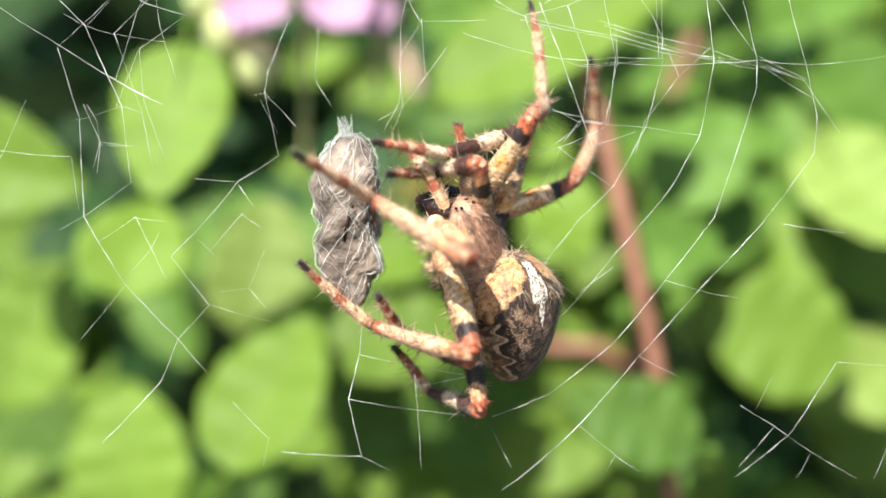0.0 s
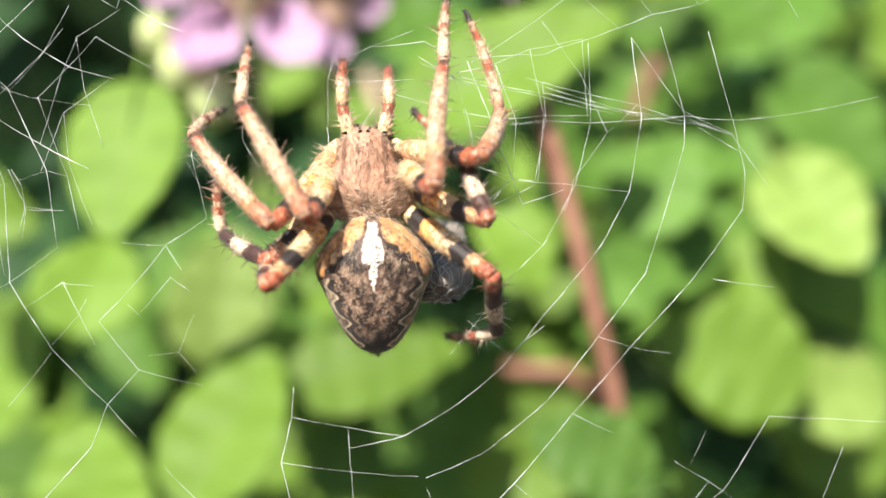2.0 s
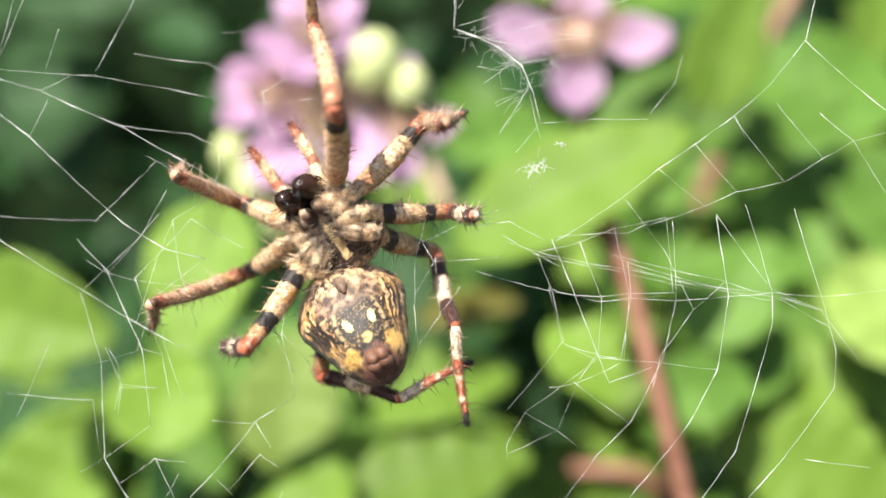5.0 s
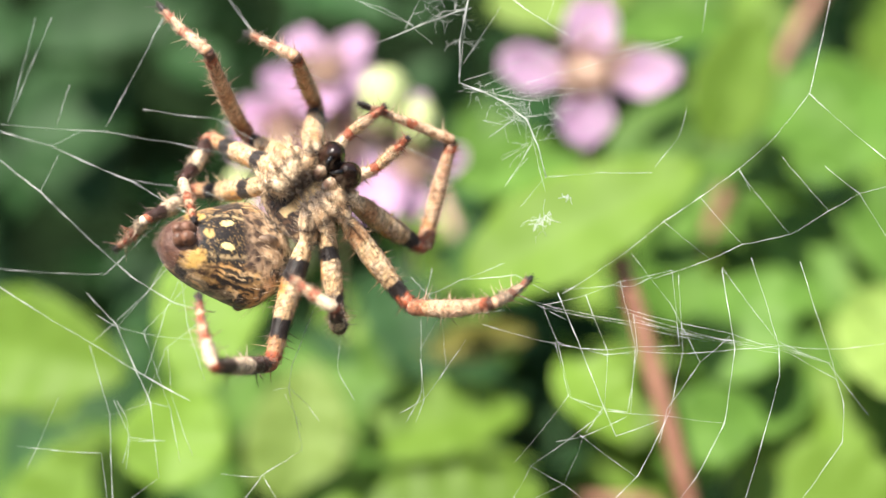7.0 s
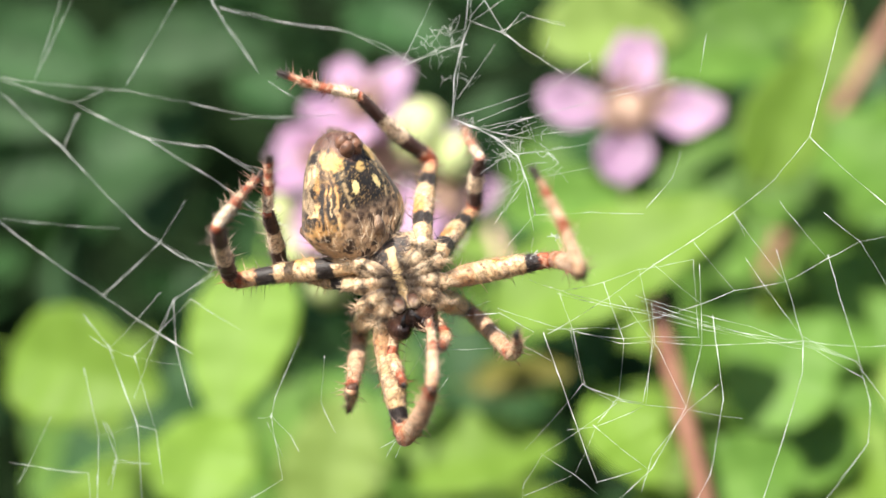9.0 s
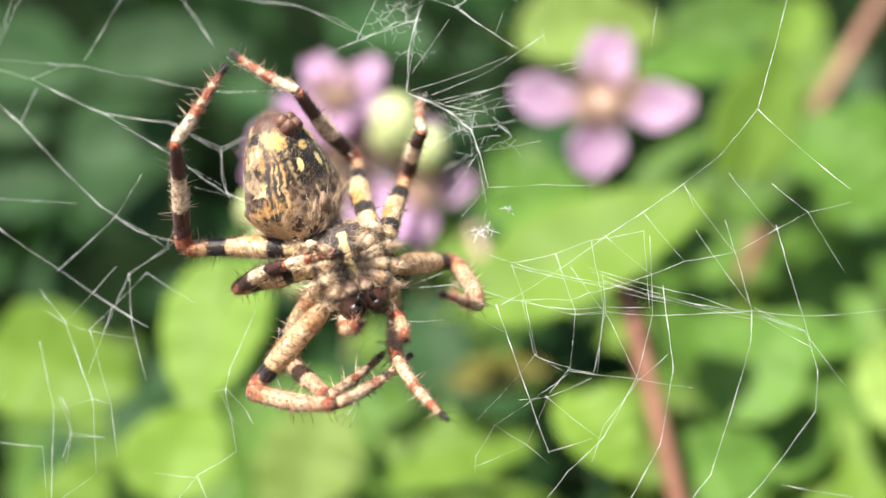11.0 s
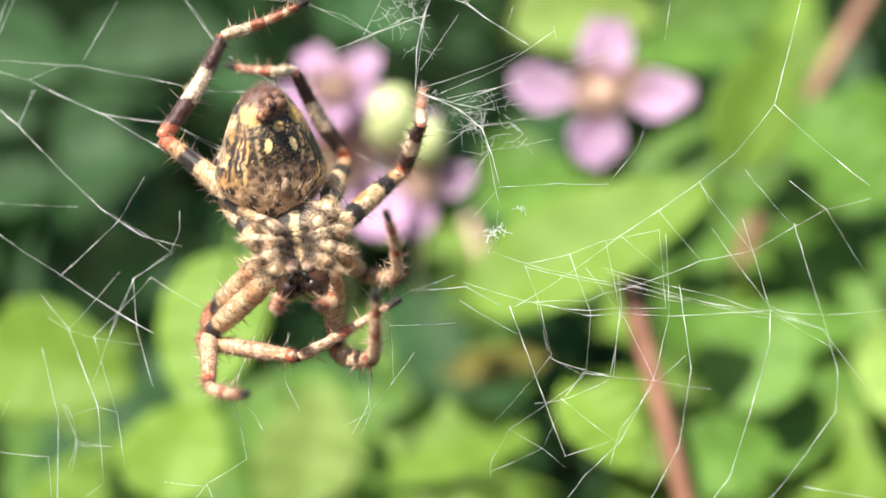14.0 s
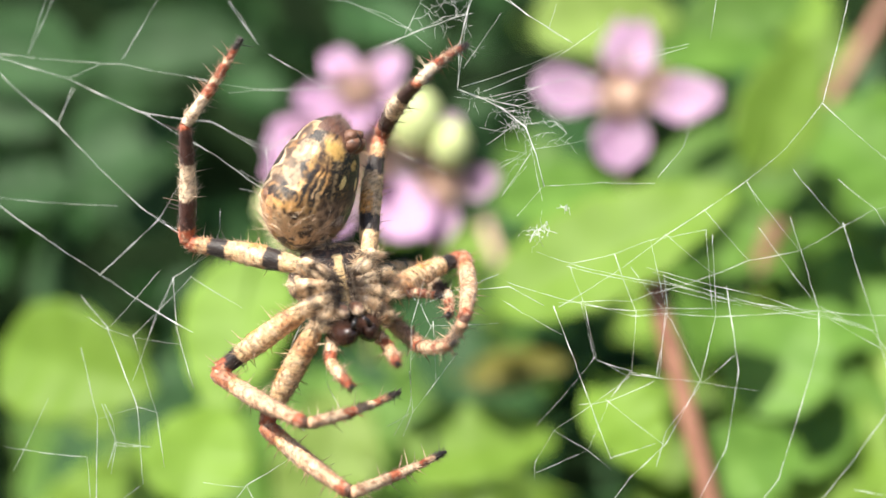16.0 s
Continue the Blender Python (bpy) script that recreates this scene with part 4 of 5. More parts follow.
silk(web, "strand_thread", 0.012, (-0.8, -0.6, 15.7), (2.0, -0.7, 16.0), (5.0, -0.6, 16.6))
silk(web, "strand_thread", 0.011, (-1.9, -0.6, 12.9), (0.2, -0.7, 14.1), (4.4, -0.7, 14.8))
silk(web, "strand_thread", 0.011, (4.4, -0.9, 22.4), (4.6, -0.7, 21.3))
silk(web, "strand_thread", 0.013, (5.1, -0.9, 19.7), (7.2, -0.8, 20.2), (10.1, -0.9, 20.7))
silk(web, "strand_thread", 0.011, (11.9, -0.7, 23.6), (11.5, -0.5, 21.1))
silk(web, "strand_thread", 0.012, (0.9, -0.8, 11.7), (4.6, -0.9, 11.9), (7.9, -0.9, 11.8))
silk(web, "strand_thread", 0.012, (0.9, -0.7, 11.7), (-0.7, -0.8, 9.8))
silk(web, "strand_thread", 0.013, (10.3, -0.5, 16.0), (9.7, -0.8, 14.1), (8.1, -0.7, 12.2))
silk(web, "strand_thread", 0.013, (-5.3, -0.5, 12.6), (-8.5, -0.4, 14.1))
silk(web, "strand_thread", 0.012, (14.2, -0.8, 10.4), (13.5, -0.9, 11.9))
silk(web, "strand_thread", 0.012, (-17.4, -0.4, 20.9), (-15.3, -0.8, 19.6), (-13.5, -0.6, 18.5))
silk(web, "strand_thread", 0.012, (-20.1, -0.5, 18.3), (-17.7, -0.5, 18.5), (-12.5, -0.8, 18.5))
silk(web, "strand_thread", 0.015, (-26.0, -0.8, 17.0), (-21.1, -0.4, 16.3), (-18.0, -0.7, 14.5), (-17.4, -0.4, 14.3), (-15.6, -0.8, 15.2))
silk(web, "strand_thread", 0.013, (-17.4, -0.6, 14.3), (-17.1, -0.8, 12.0), (-16.5, -0.9, 11.0))
silk(web, "strand_thread", 0.012, (-19.1, -0.7, 13.0), (-17.1, -0.9, 11.8))
silk(web, "strand_thread", 0.012, (-19.1, -0.6, 11.8), (-16.7, -0.4, 11.2))
silk(web, "strand_thread", 0.012, (-31.2, -0.7, 18.8), (-32.2, -0.4, 16.3))
silk(web, "strand_thread", 0.012, (-24.7, -0.5, 9.8), (-26.6, -0.6, 7.9), (-28.7, -0.7, 5.9))
silk(web, "strand_thread", 0.012, (-25.3, -0.5, 10.2), (-23.0, -0.4, 8.9), (-20.9, -0.8, 7.6), (-20.4, -0.6, 9.1), (-20.3, -0.9, 10.3))
silk(web, "strand_thread", 0.013, (-23.5, -0.8, 5.8), (-20.7, -0.6, 7.6))
silk(web, "strand_thread", 0.012, (-23.5, -0.6, 5.8), (-24.6, -0.7, 3.3), (-26.0, -0.7, -1.0))
silk(web, "strand_thread", 0.014, (-23.5, -0.7, 5.8), (-23.1, -0.7, 2.5), (-21.9, -0.7, -1.3))
silk(web, "strand_thread", 0.013, (-7.5, -0.9, -0.1), (-7.3, -0.7, -2.7), (-7.9, -0.6, -4.2))
silk(web, "strand_thread", 0.013, (-7.3, -0.8, -2.7), (-5.6, -0.5, -0.4), (-4.5, -0.6, 1.1))
silk(web, "strand_thread", 0.012, (-7.3, -0.9, -2.7), (-8.9, -0.7, -3.6))
silk(web, "strand_thread", 0.012, (-16.6, -0.7, -2.2), (-15.5, -0.4, -4.4))
silk(web, "strand_thread", 0.012, (-27.9, -0.6, -2.6), (-27.2, -0.7, -3.7), (-27.2, -0.4, -5.2), (-27.5, -0.7, -6.7))
silk(web, "strand_thread", 0.011, (-27.2, -0.7, -5.2), (-24.8, -0.4, -5.3))
# balled-up silk and frayed strands near the top of the tear
rng = random.Random(21)


def tangle(name, cx, cz, wide, high, strands, radius, reach=0.3):
    bm = bmesh.new()
    for k in range(strands):
        p = Vector((cx + rng.gauss(0, wide), -0.5 + rng.gauss(0, 0.4), cz + rng.gauss(0, high)))
        way = Vector((rng.gauss(0, 1), rng.gauss(0, 0.4), rng.gauss(0, 0.7)))
        pts = []
        for i in range(9):
            pts.append(p.copy())
            way += Vector((rng.gauss(0, 0.7), rng.gauss(0, 0.3), rng.gauss(0, 0.7)))
            p += way.normalized() * reach
        tube(bm, pts, radius, 3)
    return tagged(part(name, bm, SILK, web, "tangled white silk"), kind="stuff")


tangle("silk_tangle", -5.2, 23.8, 0.8, 0.35, 18, 0.01, 0.2)
tangle("silk_tangle", -0.3, 17.0, 0.7, 0.5, 10, 0.01, 0.2)
tangle("silk_tangle", 1.6, 15.8, 0.2, 0.4, 8, 0.011, 0.13)
tangle("silk_tangle", 0.7, 8.8, 0.35, 0.1, 16, 0.018, 0.1)
tangle("silk_tangle", 2.4, 10.4, 0.15, 0.1, 7, 0.018, 0.08)

tangle("silk_tangle", -3.6, 17.6, 0.42, 0.34, 7, 0.008, 0.2)
tangle("silk_tangle", -1.7, 16.4, 0.42, 0.34, 9, 0.008, 0.2)
tangle("silk_tangle", -0.8, 15.6, 0.42, 0.34, 11, 0.008, 0.2)
tangle("silk_tangle", 1.7, 14.9, 0.42, 0.34, 4, 0.008, 0.2)
tangle("silk_tangle", 0.0, 13.7, 0.5, 0.4, 8, 0.008, 0.22)
tangle("silk_tangle", -4.2, 21.4, 0.5, 0.4, 8, 0.008, 0.22)
tangle("silk_tangle", -6.0, 22.8, 0.42, 0.34, 7, 0.008, 0.2)
tangle("silk_tangle", 0.6, 8.9, 0.42, 0.34, 7, 0.008, 0.2)

# ---- the bramble behind ----
bush = tagged(new("bramble_bush"), "bramble bush with bright green leaves, pink flowers and russet canes", "bush")


def bush_leaf(parent, x, y, z, length, width, angle, material):
    """A bramble leaflet: ovate, toothed, folded along its midrib and hanging in its own tilt."""
    rng = random.Random(int(x * 13 + z * 7 + length * 3))
    bm = bmesh.new()
    rows, across = 26, 12
    grid = []
    fold, curl, wave = rng.uniform(0.1, 0.3), rng.uniform(-0.25, 0.1), rng.uniform(0, 6)
    for i in range(rows + 1):
        k = i / rows
        half = width / 2 * (math.sin(math.pi * k ** 0.82)) ** 0.62 * (1 - 0.12 * k)
        half *= 1 + 0.045 * (2 * ((k * 13) % 1) - 1)
        row = []
        for j in range(across + 1):
            u = 2 * j / across - 1
            lift = fold * abs(u) * half + curl * length * (k - 0.45) ** 2 + 0.02 * width * math.sin(9 * k * 3.1 + wave) * abs(u)
            vein = -0.002 * width * max(0.0, math.cos(2 * math.pi * (k * 7 - abs(u) * 1.6))) * (1 - abs(u))
            row.append(bm.verts.new((u * max(half, 0.02), (k - 0.5) * length, lift + vein)))
        grid.append(row)
    for a, b in zip(grid, grid[1:]):
        for j in range(across):
            bm.faces.new((a[j], a[j + 1], b[j + 1], b[j]))
    bm.normal_update()
    bmesh.ops.solidify(bm, geom=bm.faces[:], thickness=0.22)
    blade = part("leaf", bm, material, parent)
    turn = Euler((radians(66 + rng.uniform(-15, 15)), 0, radians(rng.uniform(-16, 16)))).to_matrix().to_4x4()
    blade.matrix_local = Matrix.Translation((x * MM, y * MM, z * MM)) @ turn @ pose(0, 0, 0, 0, 0, angle - 90)
    bm = bmesh.new()
    tube(bm, [(0, -0.62 * length, 1.5), (0, -0.5 * length, curl * length * 0.9), (0, 0, -0.25), (0, 0.46 * length, curl * length * 0.28)], [0.4, 0.36, 0.25, 0.1], 6)
    part("midrib", bm, material, blade)
    return blade


bush_leaf(bush, -79.7, 113.3, -31.2, 26.1, 22.9, -75, MID)
bush_leaf(bush, -58.7, 97.6, -50.9, 25.6, 22.8, 100, FRESH)
bush_leaf(bush, -29.7, 72.4, -35.0, 26.4, 19.2, 75, FRESH)
bush_leaf(bush, -11.1, 85.0, -28.8, 26.2, 17.5, 10, FRESH)
bush_leaf(bush, -47.2, 139.6, -16.1, 26.4, 20.4, -60, MID)
bush_leaf(bush, 50.6, 101.8, -30.3, 29.5, 25.5, 170, PALE)
bush_leaf(bush, 46.8, 88.0, -28.2, 25.0, 22.0, 150, FRESH)
bush_leaf(bush, 47.3, 129.1, -0.7, 22.7, 18.2, 60, MID)
bush_leaf(bush, 63.0, 102.8, -14.6, 32.4, 26.5, -70, FRESH)
bush_leaf(bush, 75.6, 129.1, -1.7, 27.3, 19.3, 20, MID)
bush_leaf(bush, -15.7, 139.6, -56.1, 27.6, 18.0, 20, MID)
bush_leaf(bush, 2.3, 134.3, -58.3, 25.7, 16.3, -10, MID)
bush_leaf(bush, 25.0, 123.8, -15.4, 21.0, 16.6, -110, FRESH)
bush_leaf(bush, 41.2, 134.3, -54.6, 30.4, 21.0, 60, MID)
bush_leaf(bush, 63.2, 160.6, -55.1, 29.1, 19.9, -30, SHADE_GREEN)
bush_leaf(bush, 67.0, 97.6, -36.4, 19.0, 19.0, 180, PALE)
bush_leaf(bush, 47.2, 134.3, -64.1, 30.4, 14.0, 10, MID)
bush_leaf(bush, -93.6, 139.6, -54.0, 26.4, 20.4, -30, MID)
bush_leaf(bush, -26.0, 144.9, -37.3, 29.5, 20.9, 80, MID)
bush_leaf(bush, 14.7, 129.1, -46.6, 27.3, 19.3, -40, MID)
bush_leaf(bush, -47.5, 129.1, -65.5, 22.7, 15.9, 30, MID)
bush_leaf(bush, -71.7, 76.6, -3.0, 30.1, 19.8, -12, FRESH)
bush_leaf(bush, -40.6, 61.9, 2.6, 22.8, 16.6, -95, FRESH)
bush_leaf(bush, -48.1, 70.3, -14.3, 16.9, 16.9, 80, FRESH)
bush_leaf(bush, -37.0, 102.9, -18.9, 25.5, 20.6, 85, PALE)
bush_leaf(bush, -11.7, 92.4, -15.7, 27.5, 16.5, 12, FRESH)
bush_leaf(bush, 8.9, 61.9, 13.7, 34.6, 16.6, 28, FRESH)
bush_leaf(bush, 11.3, 113.4, 61.1, 29.2, 18.8, 8, PALE)
bush_leaf(bush, 37.0, 92.4, 38.9, 27.5, 14.7, 60, FRESH)
bush_leaf(bush, 30.5, 102.9, 50.7, 25.5, 9.8, 5, MID)
bush_leaf(bush, 42.9, 113.4, 28.5, 18.8, 15.6, -20, MID)
bush_leaf(bush, 10.8, 66.1, -9.1, 14.5, 11.4, -60, FRESH)
bush_leaf(bush, 56.3, 118.6, 36.6, 23.6, 21.5, -50, MID)
bush_leaf(bush, 33.1, 134.4, 6.1, 23.4, 18.7, 80, MID)
bush_leaf(bush, -5.8, 118.6, -4.2, 19.3, 8.6, 10, OLIVE)
bush_leaf(bush, 60.8, 129.1, 9.8, 25.0, 19.3, -80, MID)
# rear leaves in the green that carries shade in its colour
bush_leaf(bush, -112.0, 202.6, 86.8, 53.5, 25.2, 5, SHADE_GREEN)
bush_leaf(bush, -46.9, 202.6, 92.1, 40.9, 18.9, -30, SHADE_GREEN)
bush_leaf(bush, -142.4, 244.6, 54.3, 54.7, 40.1, -60, SHADE_GREEN)
bush_leaf(bush, -174.0, 234.1, 93.7, 45.8, 35.2, -20, SHADE_GREEN)
bush_leaf(bush, -2.7, 160.6, 9.7, 29.1, 21.2, -60, SHADE_GREEN)
bush_leaf(bush, 28.9, 118.6, 36.7, 23.6, 11.8, 40, MID)
bush_leaf(bush, 3.6, 129.1, 30.7, 29.6, 14.8, 10, MID)
bush_leaf(bush, 32.0, 150.1, 19.8, 32.8, 25.2, -70, MID)
bush_leaf(bush, 52.7, 123.9, -13.4, 28.7, 22.1, -50, MID)
bush_leaf(bush, 38.3, 129.1, -20.9, 27.3, 19.3, 40, MID)
bush_leaf(bush, -42.9, 150.1, -11.6, 25.2, 18.9, -80, SHADE_GREEN)
bush_leaf(bush, -59.3, 139.6, -16.1, 21.6, 14.4, 60, MID)
bush_leaf(bush, 3.8, 144.9, -0.3, 19.7, 18.5, -90, SHADE_GREEN)
bush_leaf(bush, 2.1, 129.1, 12.5, 27.3, 14.8, 20, MID)
bush_leaf(bush, -23.8, 160.6, -1.1, 34.4, 21.2, -70, SHADE_GREEN)
bush_leaf(bush, -42.5, 134.3, -23.9, 25.7, 19.9, -60, MID)
bush_leaf(bush, 14.8, 150.1, -38.4, 27.8, 16.4, 20, SHADE_GREEN)
bush_leaf(bush, 36.7, 160.6, -76.8, 26.5, 21.2, 50, SHADE_GREEN)
bush_leaf(bush, -67.3, 150.1, -33.1, 25.2, 17.7, -60, MID)
bush_leaf(bush, -97.2, 171.1, -20.1, 25.0, 19.4, -40, SHADE_GREEN)
bush_leaf(bush, -6.4, 160.6, -8.3, 29.1, 18.5, 10, SHADE_GREEN)
bush_leaf(bush, 66.5, 160.6, -16.4, 34.4, 26.5, -60, MID)
bush_leaf(bush, 77.5, 123.8, 12.4, 33.2, 26.5, -60, MID)
bush_leaf(bush, 58.3, 139.6, 13.0, 31.2, 24.0, -100, MID)
bush_leaf(bush, 19.8, 134.3, -38.1, 30.4, 19.9, 15, MID)
bush_leaf(bush, 7.9, 129.1, -64.0, 27.3, 18.2, 30, MID)
bush_leaf(bush, 27.7, 123.8, -57.9, 26.5, 18.8, -30, FRESH)
bush_leaf(bush, 21.2, 129.1, -44.0, 27.3, 19.3, 40, FRESH)
bush_leaf(bush, 7.2, 127.0, -57.1, 25.9, 16.9, -20, MID)
bush_leaf(bush, -1.2, 139.6, -41.4, 24.0, 18.0, 60, MID)
bush_leaf(bush, -34.3, 134.3, -31.2, 25.7, 18.7, 50, MID)
bush_leaf(bush, -77.9, 102.8, -30.9, 27.5, 24.5, 70, FRESH)
bush_leaf(bush, 59.5, 87.1, -5.7, 22.2, 20.4, -60, PALE)
bush_leaf(bush, 34.8, 85.0, -0.8, 20.1, 16.6, 60, MID)
bush_leaf(bush, 47.1, 102.9, -7.7, 22.6, 17.6, 120, MID)
bush_leaf(bush, 39.0, 91.3, -12.2, 21.9, 15.5, 20, MID)
bush_leaf(bush, 28.6, 76.6, -14.7, 16.5, 12.4, 20, MID)
bush_leaf(bush, 55.0, 118.6, -18.8, 25.8, 23.6, 100, MID)
bush_leaf(bush, -32.1, 134.4, -19.5, 25.7, 21.0, 120, MID)
bush_leaf(bush, 17.7, 118.6, -54.7, 27.9, 18.3, 20, FRESH)
bush_leaf(bush, 39.5, 134.3, -61.3, 28.0, 23.4, 150, FRESH)
bush_leaf(bush, -77.9, 118.6, -30.9, 24.7, 20.4, -60, MID)
bush_leaf(bush, 55.1, 139.6, -3.5, 28.8, 26.4, 70, MID)
bush_leaf(bush, 49.6, 144.9, -12.2, 32.0, 27.1, 100, MID)
bush_leaf(bush, 68.1, 118.6, -7.0, 25.8, 21.5, 100, MID)
bush_leaf(bush, -10.0, 92.3, -29.2, 29.4, 17.4, 10, FRESH)
bush_leaf(bush, -29.4, 87.1, -32.3, 26.6, 17.7, 60, FRESH)
bush_leaf(bush, 38.3, 129.1, 66.1, 27.3, 17.0, 20, MID)
bush_leaf(bush, 18.8, 127.0, -12.5, 19.1, 16.9, 30, FRESH)
bush_leaf(bush, 37.3, 129.1, -15.0, 21.6, 18.2, 100, FRESH)
bush_leaf(bush, 25.4, 134.3, -32.7, 23.4, 17.5, 10, FRESH)
bush_leaf(bush, 19.1, 55.6, -35.6, 16.8, 12.6, 160, MID)
bush_leaf(bush, 36.6, 98.0, -5.5, 18.0, 15.0, 40, MID)
bush_leaf(bush, 51.7, 96.0, -15.8, 16.0, 13.0, 110, FRESH)
bush_leaf(bush, 30.0, 100.0, -17.5, 13.0, 10.0, 70, MID)
bush_leaf(bush, 64.2, 104.0, -4.7, 19.0, 15.0, -40, MID)
bush_leaf(bush, 46.5, 106.0, 3.2, 15.0, 12.0, 10, MID)


rng = random.Random(77)
for k in range(170):
    y = rng.uniform(150, 290)
    across, rise = rng.uniform(-0.62, 0.62), rng.uniform(-0.5, 0.36)
    # where the bush lies in shade, leaves take the darkened green
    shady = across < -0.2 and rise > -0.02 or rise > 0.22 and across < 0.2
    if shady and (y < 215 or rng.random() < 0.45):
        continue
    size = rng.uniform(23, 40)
    bush_leaf(bush, across * (y + 62), y, rise * (y + 62), size, size * rng.uniform(0.65, 0.85), rng.uniform(0, 360), SHADE_GREEN if shady else rng.choice((MID, MID, FRESH, FRESH, SHADE_GREEN)))


def bramble_flower(parent, x, y, z, size, turn, petals, tilt):
    """A bramble flower: loose crumpled pink petals round a boss of buff stamens."""
    rng = random.Random(int(size * 10 + x))
    core = small_ball("flower", (0, 0, 0), (size * 0.27, size * 0.27, size * 0.2), STAMEN, parent, "pale pink bramble flower")
    core.matrix_local = pose(x * MM, y * MM, z * MM, 90 + tilt, 0, 0)
    for k in range(petals):
        a = turn + k * 2 * math.pi / petals
        bm = bmesh.new()
        grid = []
        for i in range(11):
            u = i / 10
            half = size * 0.3 * math.sin(math.pi * (0.08 + 0.86 * u ** 0.9)) ** 0.55
            grid.append([bm.verts.new((size * (0.26 + 0.7 * u), half * v, size * (0.12 * u * u + 0.1 * abs(v) ** 2 + 0.04 * math.sin(5 * v + 7 * u + k)))) for v in [j / 4 - 1 for j in range(9)]])
        for p, q in zip(grid, grid[1:]):
            for j in range(8):
                bm.faces.new((p[j], p[j + 1], q[j + 1], q[j]))
        bmesh.ops.solidify(bm, geom=bm.faces[:], thickness=0.15)
        bmesh.ops.rotate(bm, cent=(0, 0, 0), matrix=Matrix.Rotation(a, 3, "Z"), verts=bm.verts)
        part("petal", bm, PETAL, core)
    bm = bmesh.new()
    for k in range(110):
        a, r = rng.uniform(0, 6.28), rng.uniform(0.1, 0.44) * size
        spot = Vector((r * math.cos(a), r * math.sin(a), size * rng.uniform(0.2, 0.34)))
        tube(bm, [spot * 0.4, spot, spot * 1.06], [0.12, 0.1, 0.3], 4)
    part("stamen_boss", bm, STAMEN, core)
    bm = bmesh.new()
    tube(bm, [(0, 0, 0), (0, -size * 0.4, -size * 0.5), (0, -size * 1.6, -size * 0.9)], [0.9, 0.6, 0.6], 7)
    part("flower_stalk", bm, SEPAL, core)
    return core


bramble_flower(bush, 11.3, 73.8, 35.6, 13.4, -0.1, 4, -22)
bramble_flower(bush, -25.4, 71.4, 25.9, 15.6, 0.35, 5, -20)
bramble_flower(bush, -25.8, 67.4, 35.5, 9.2, 0.9, 5, -30)
bramble_flower(bush, -33.0, 72.2, 28.3, 8.4, 1.3, 5, -25)
bramble_flower(bush, -14.6, 70.6, 22.7, 8.8, 0.1, 4, -15)
for bx, by, bz, br in ((-17.6, 67.4, 31.5, 4.2), (-12.7, 67.4, 28.1, 3.0), (-35.5, 71.4, 15.7, 3.7), (-31.2, 71.4, 10.9, 3.4), (-38.9, 71.4, 20.3, 2.8)):
    bud = small_ball("flower_bud", (0, 0, 0), (br * 0.9, br * 0.9, br * 1.15), SEPAL, bush, "pale green flower bud")
    bud.matrix_local = pose(bx * MM, by * MM, bz * MM, 15, 10, 0)


def cane(name, pts, radii, material):
    bm = bmesh.new()
    tube(bm, pts, radii, 12)
    rng = random.Random(int(pts[0][0]))
    for a, b in zip(pts, pts[1:]):
        a, b = Vector(a), Vector(b)
        for k in range(int((b - a).length / 9)):
            way = Vector((rng.gauss(0, 1), rng.gauss(0, 1), -0.4))
            spike(bm, a.lerp(b, rng.random()) + way.normalized() * radii[0] * 0.7, way, 2.4, 0.5)
    return part(name, bm, material, bush, "russet thorny bramble cane")


cane("cane", [(35.9, 80.8, -565.0), (31.5, 69.7, -146.6), (26.6, 66.4, -49.7), (23.3, 64.2, -28.8), (19.5, 62.6, -13.3), (16.4, 62.6, -0.7), (13.7, 62.6, 8.7), (12.3, 62.6, 13.0)], [1.7, 1.4, 1.2, 1.2, 1.2, 1.24, 1.28, 1.0], CANE)
cane("cane", [(0.7, 152.3, -565), (21.0, 152.3, -565), (39.0, 152.3, 1.1), (56.2, 152.3, 44.6), (63.7, 152.3, 58.1), (79.5, 152.3, 85.9), (96.7, 152.3, 163.1)], [2.2, 2.1, 2.0, 1.7, 1.7, 1.7, 1.4], CANE)
cane("cane", [(12.7, 126.0, -35.6), (26.2, 126.0, -36.4), (37.5, 126.0, -45.4)], [1.2, 1.4, 1.4], CANE)
cane("cane", [(-81, 197, -560), (-89, 194, -202), (-81, 184, -27), (-62, 173, 40), (-40, 163, 108)], [3.0, 2.6, 2.2, 2.0, 1.4], SHADE_GREEN)
cane("cane", [(-16, 170, 30), (-11, 168, 16), (0, 165, 8)], [1.4, 1.4, 1.2], STAMEN)

# the thick of the hedge: leaves past counting, shade put into their green
rng = random.Random(5)
bm = bmesh.new()
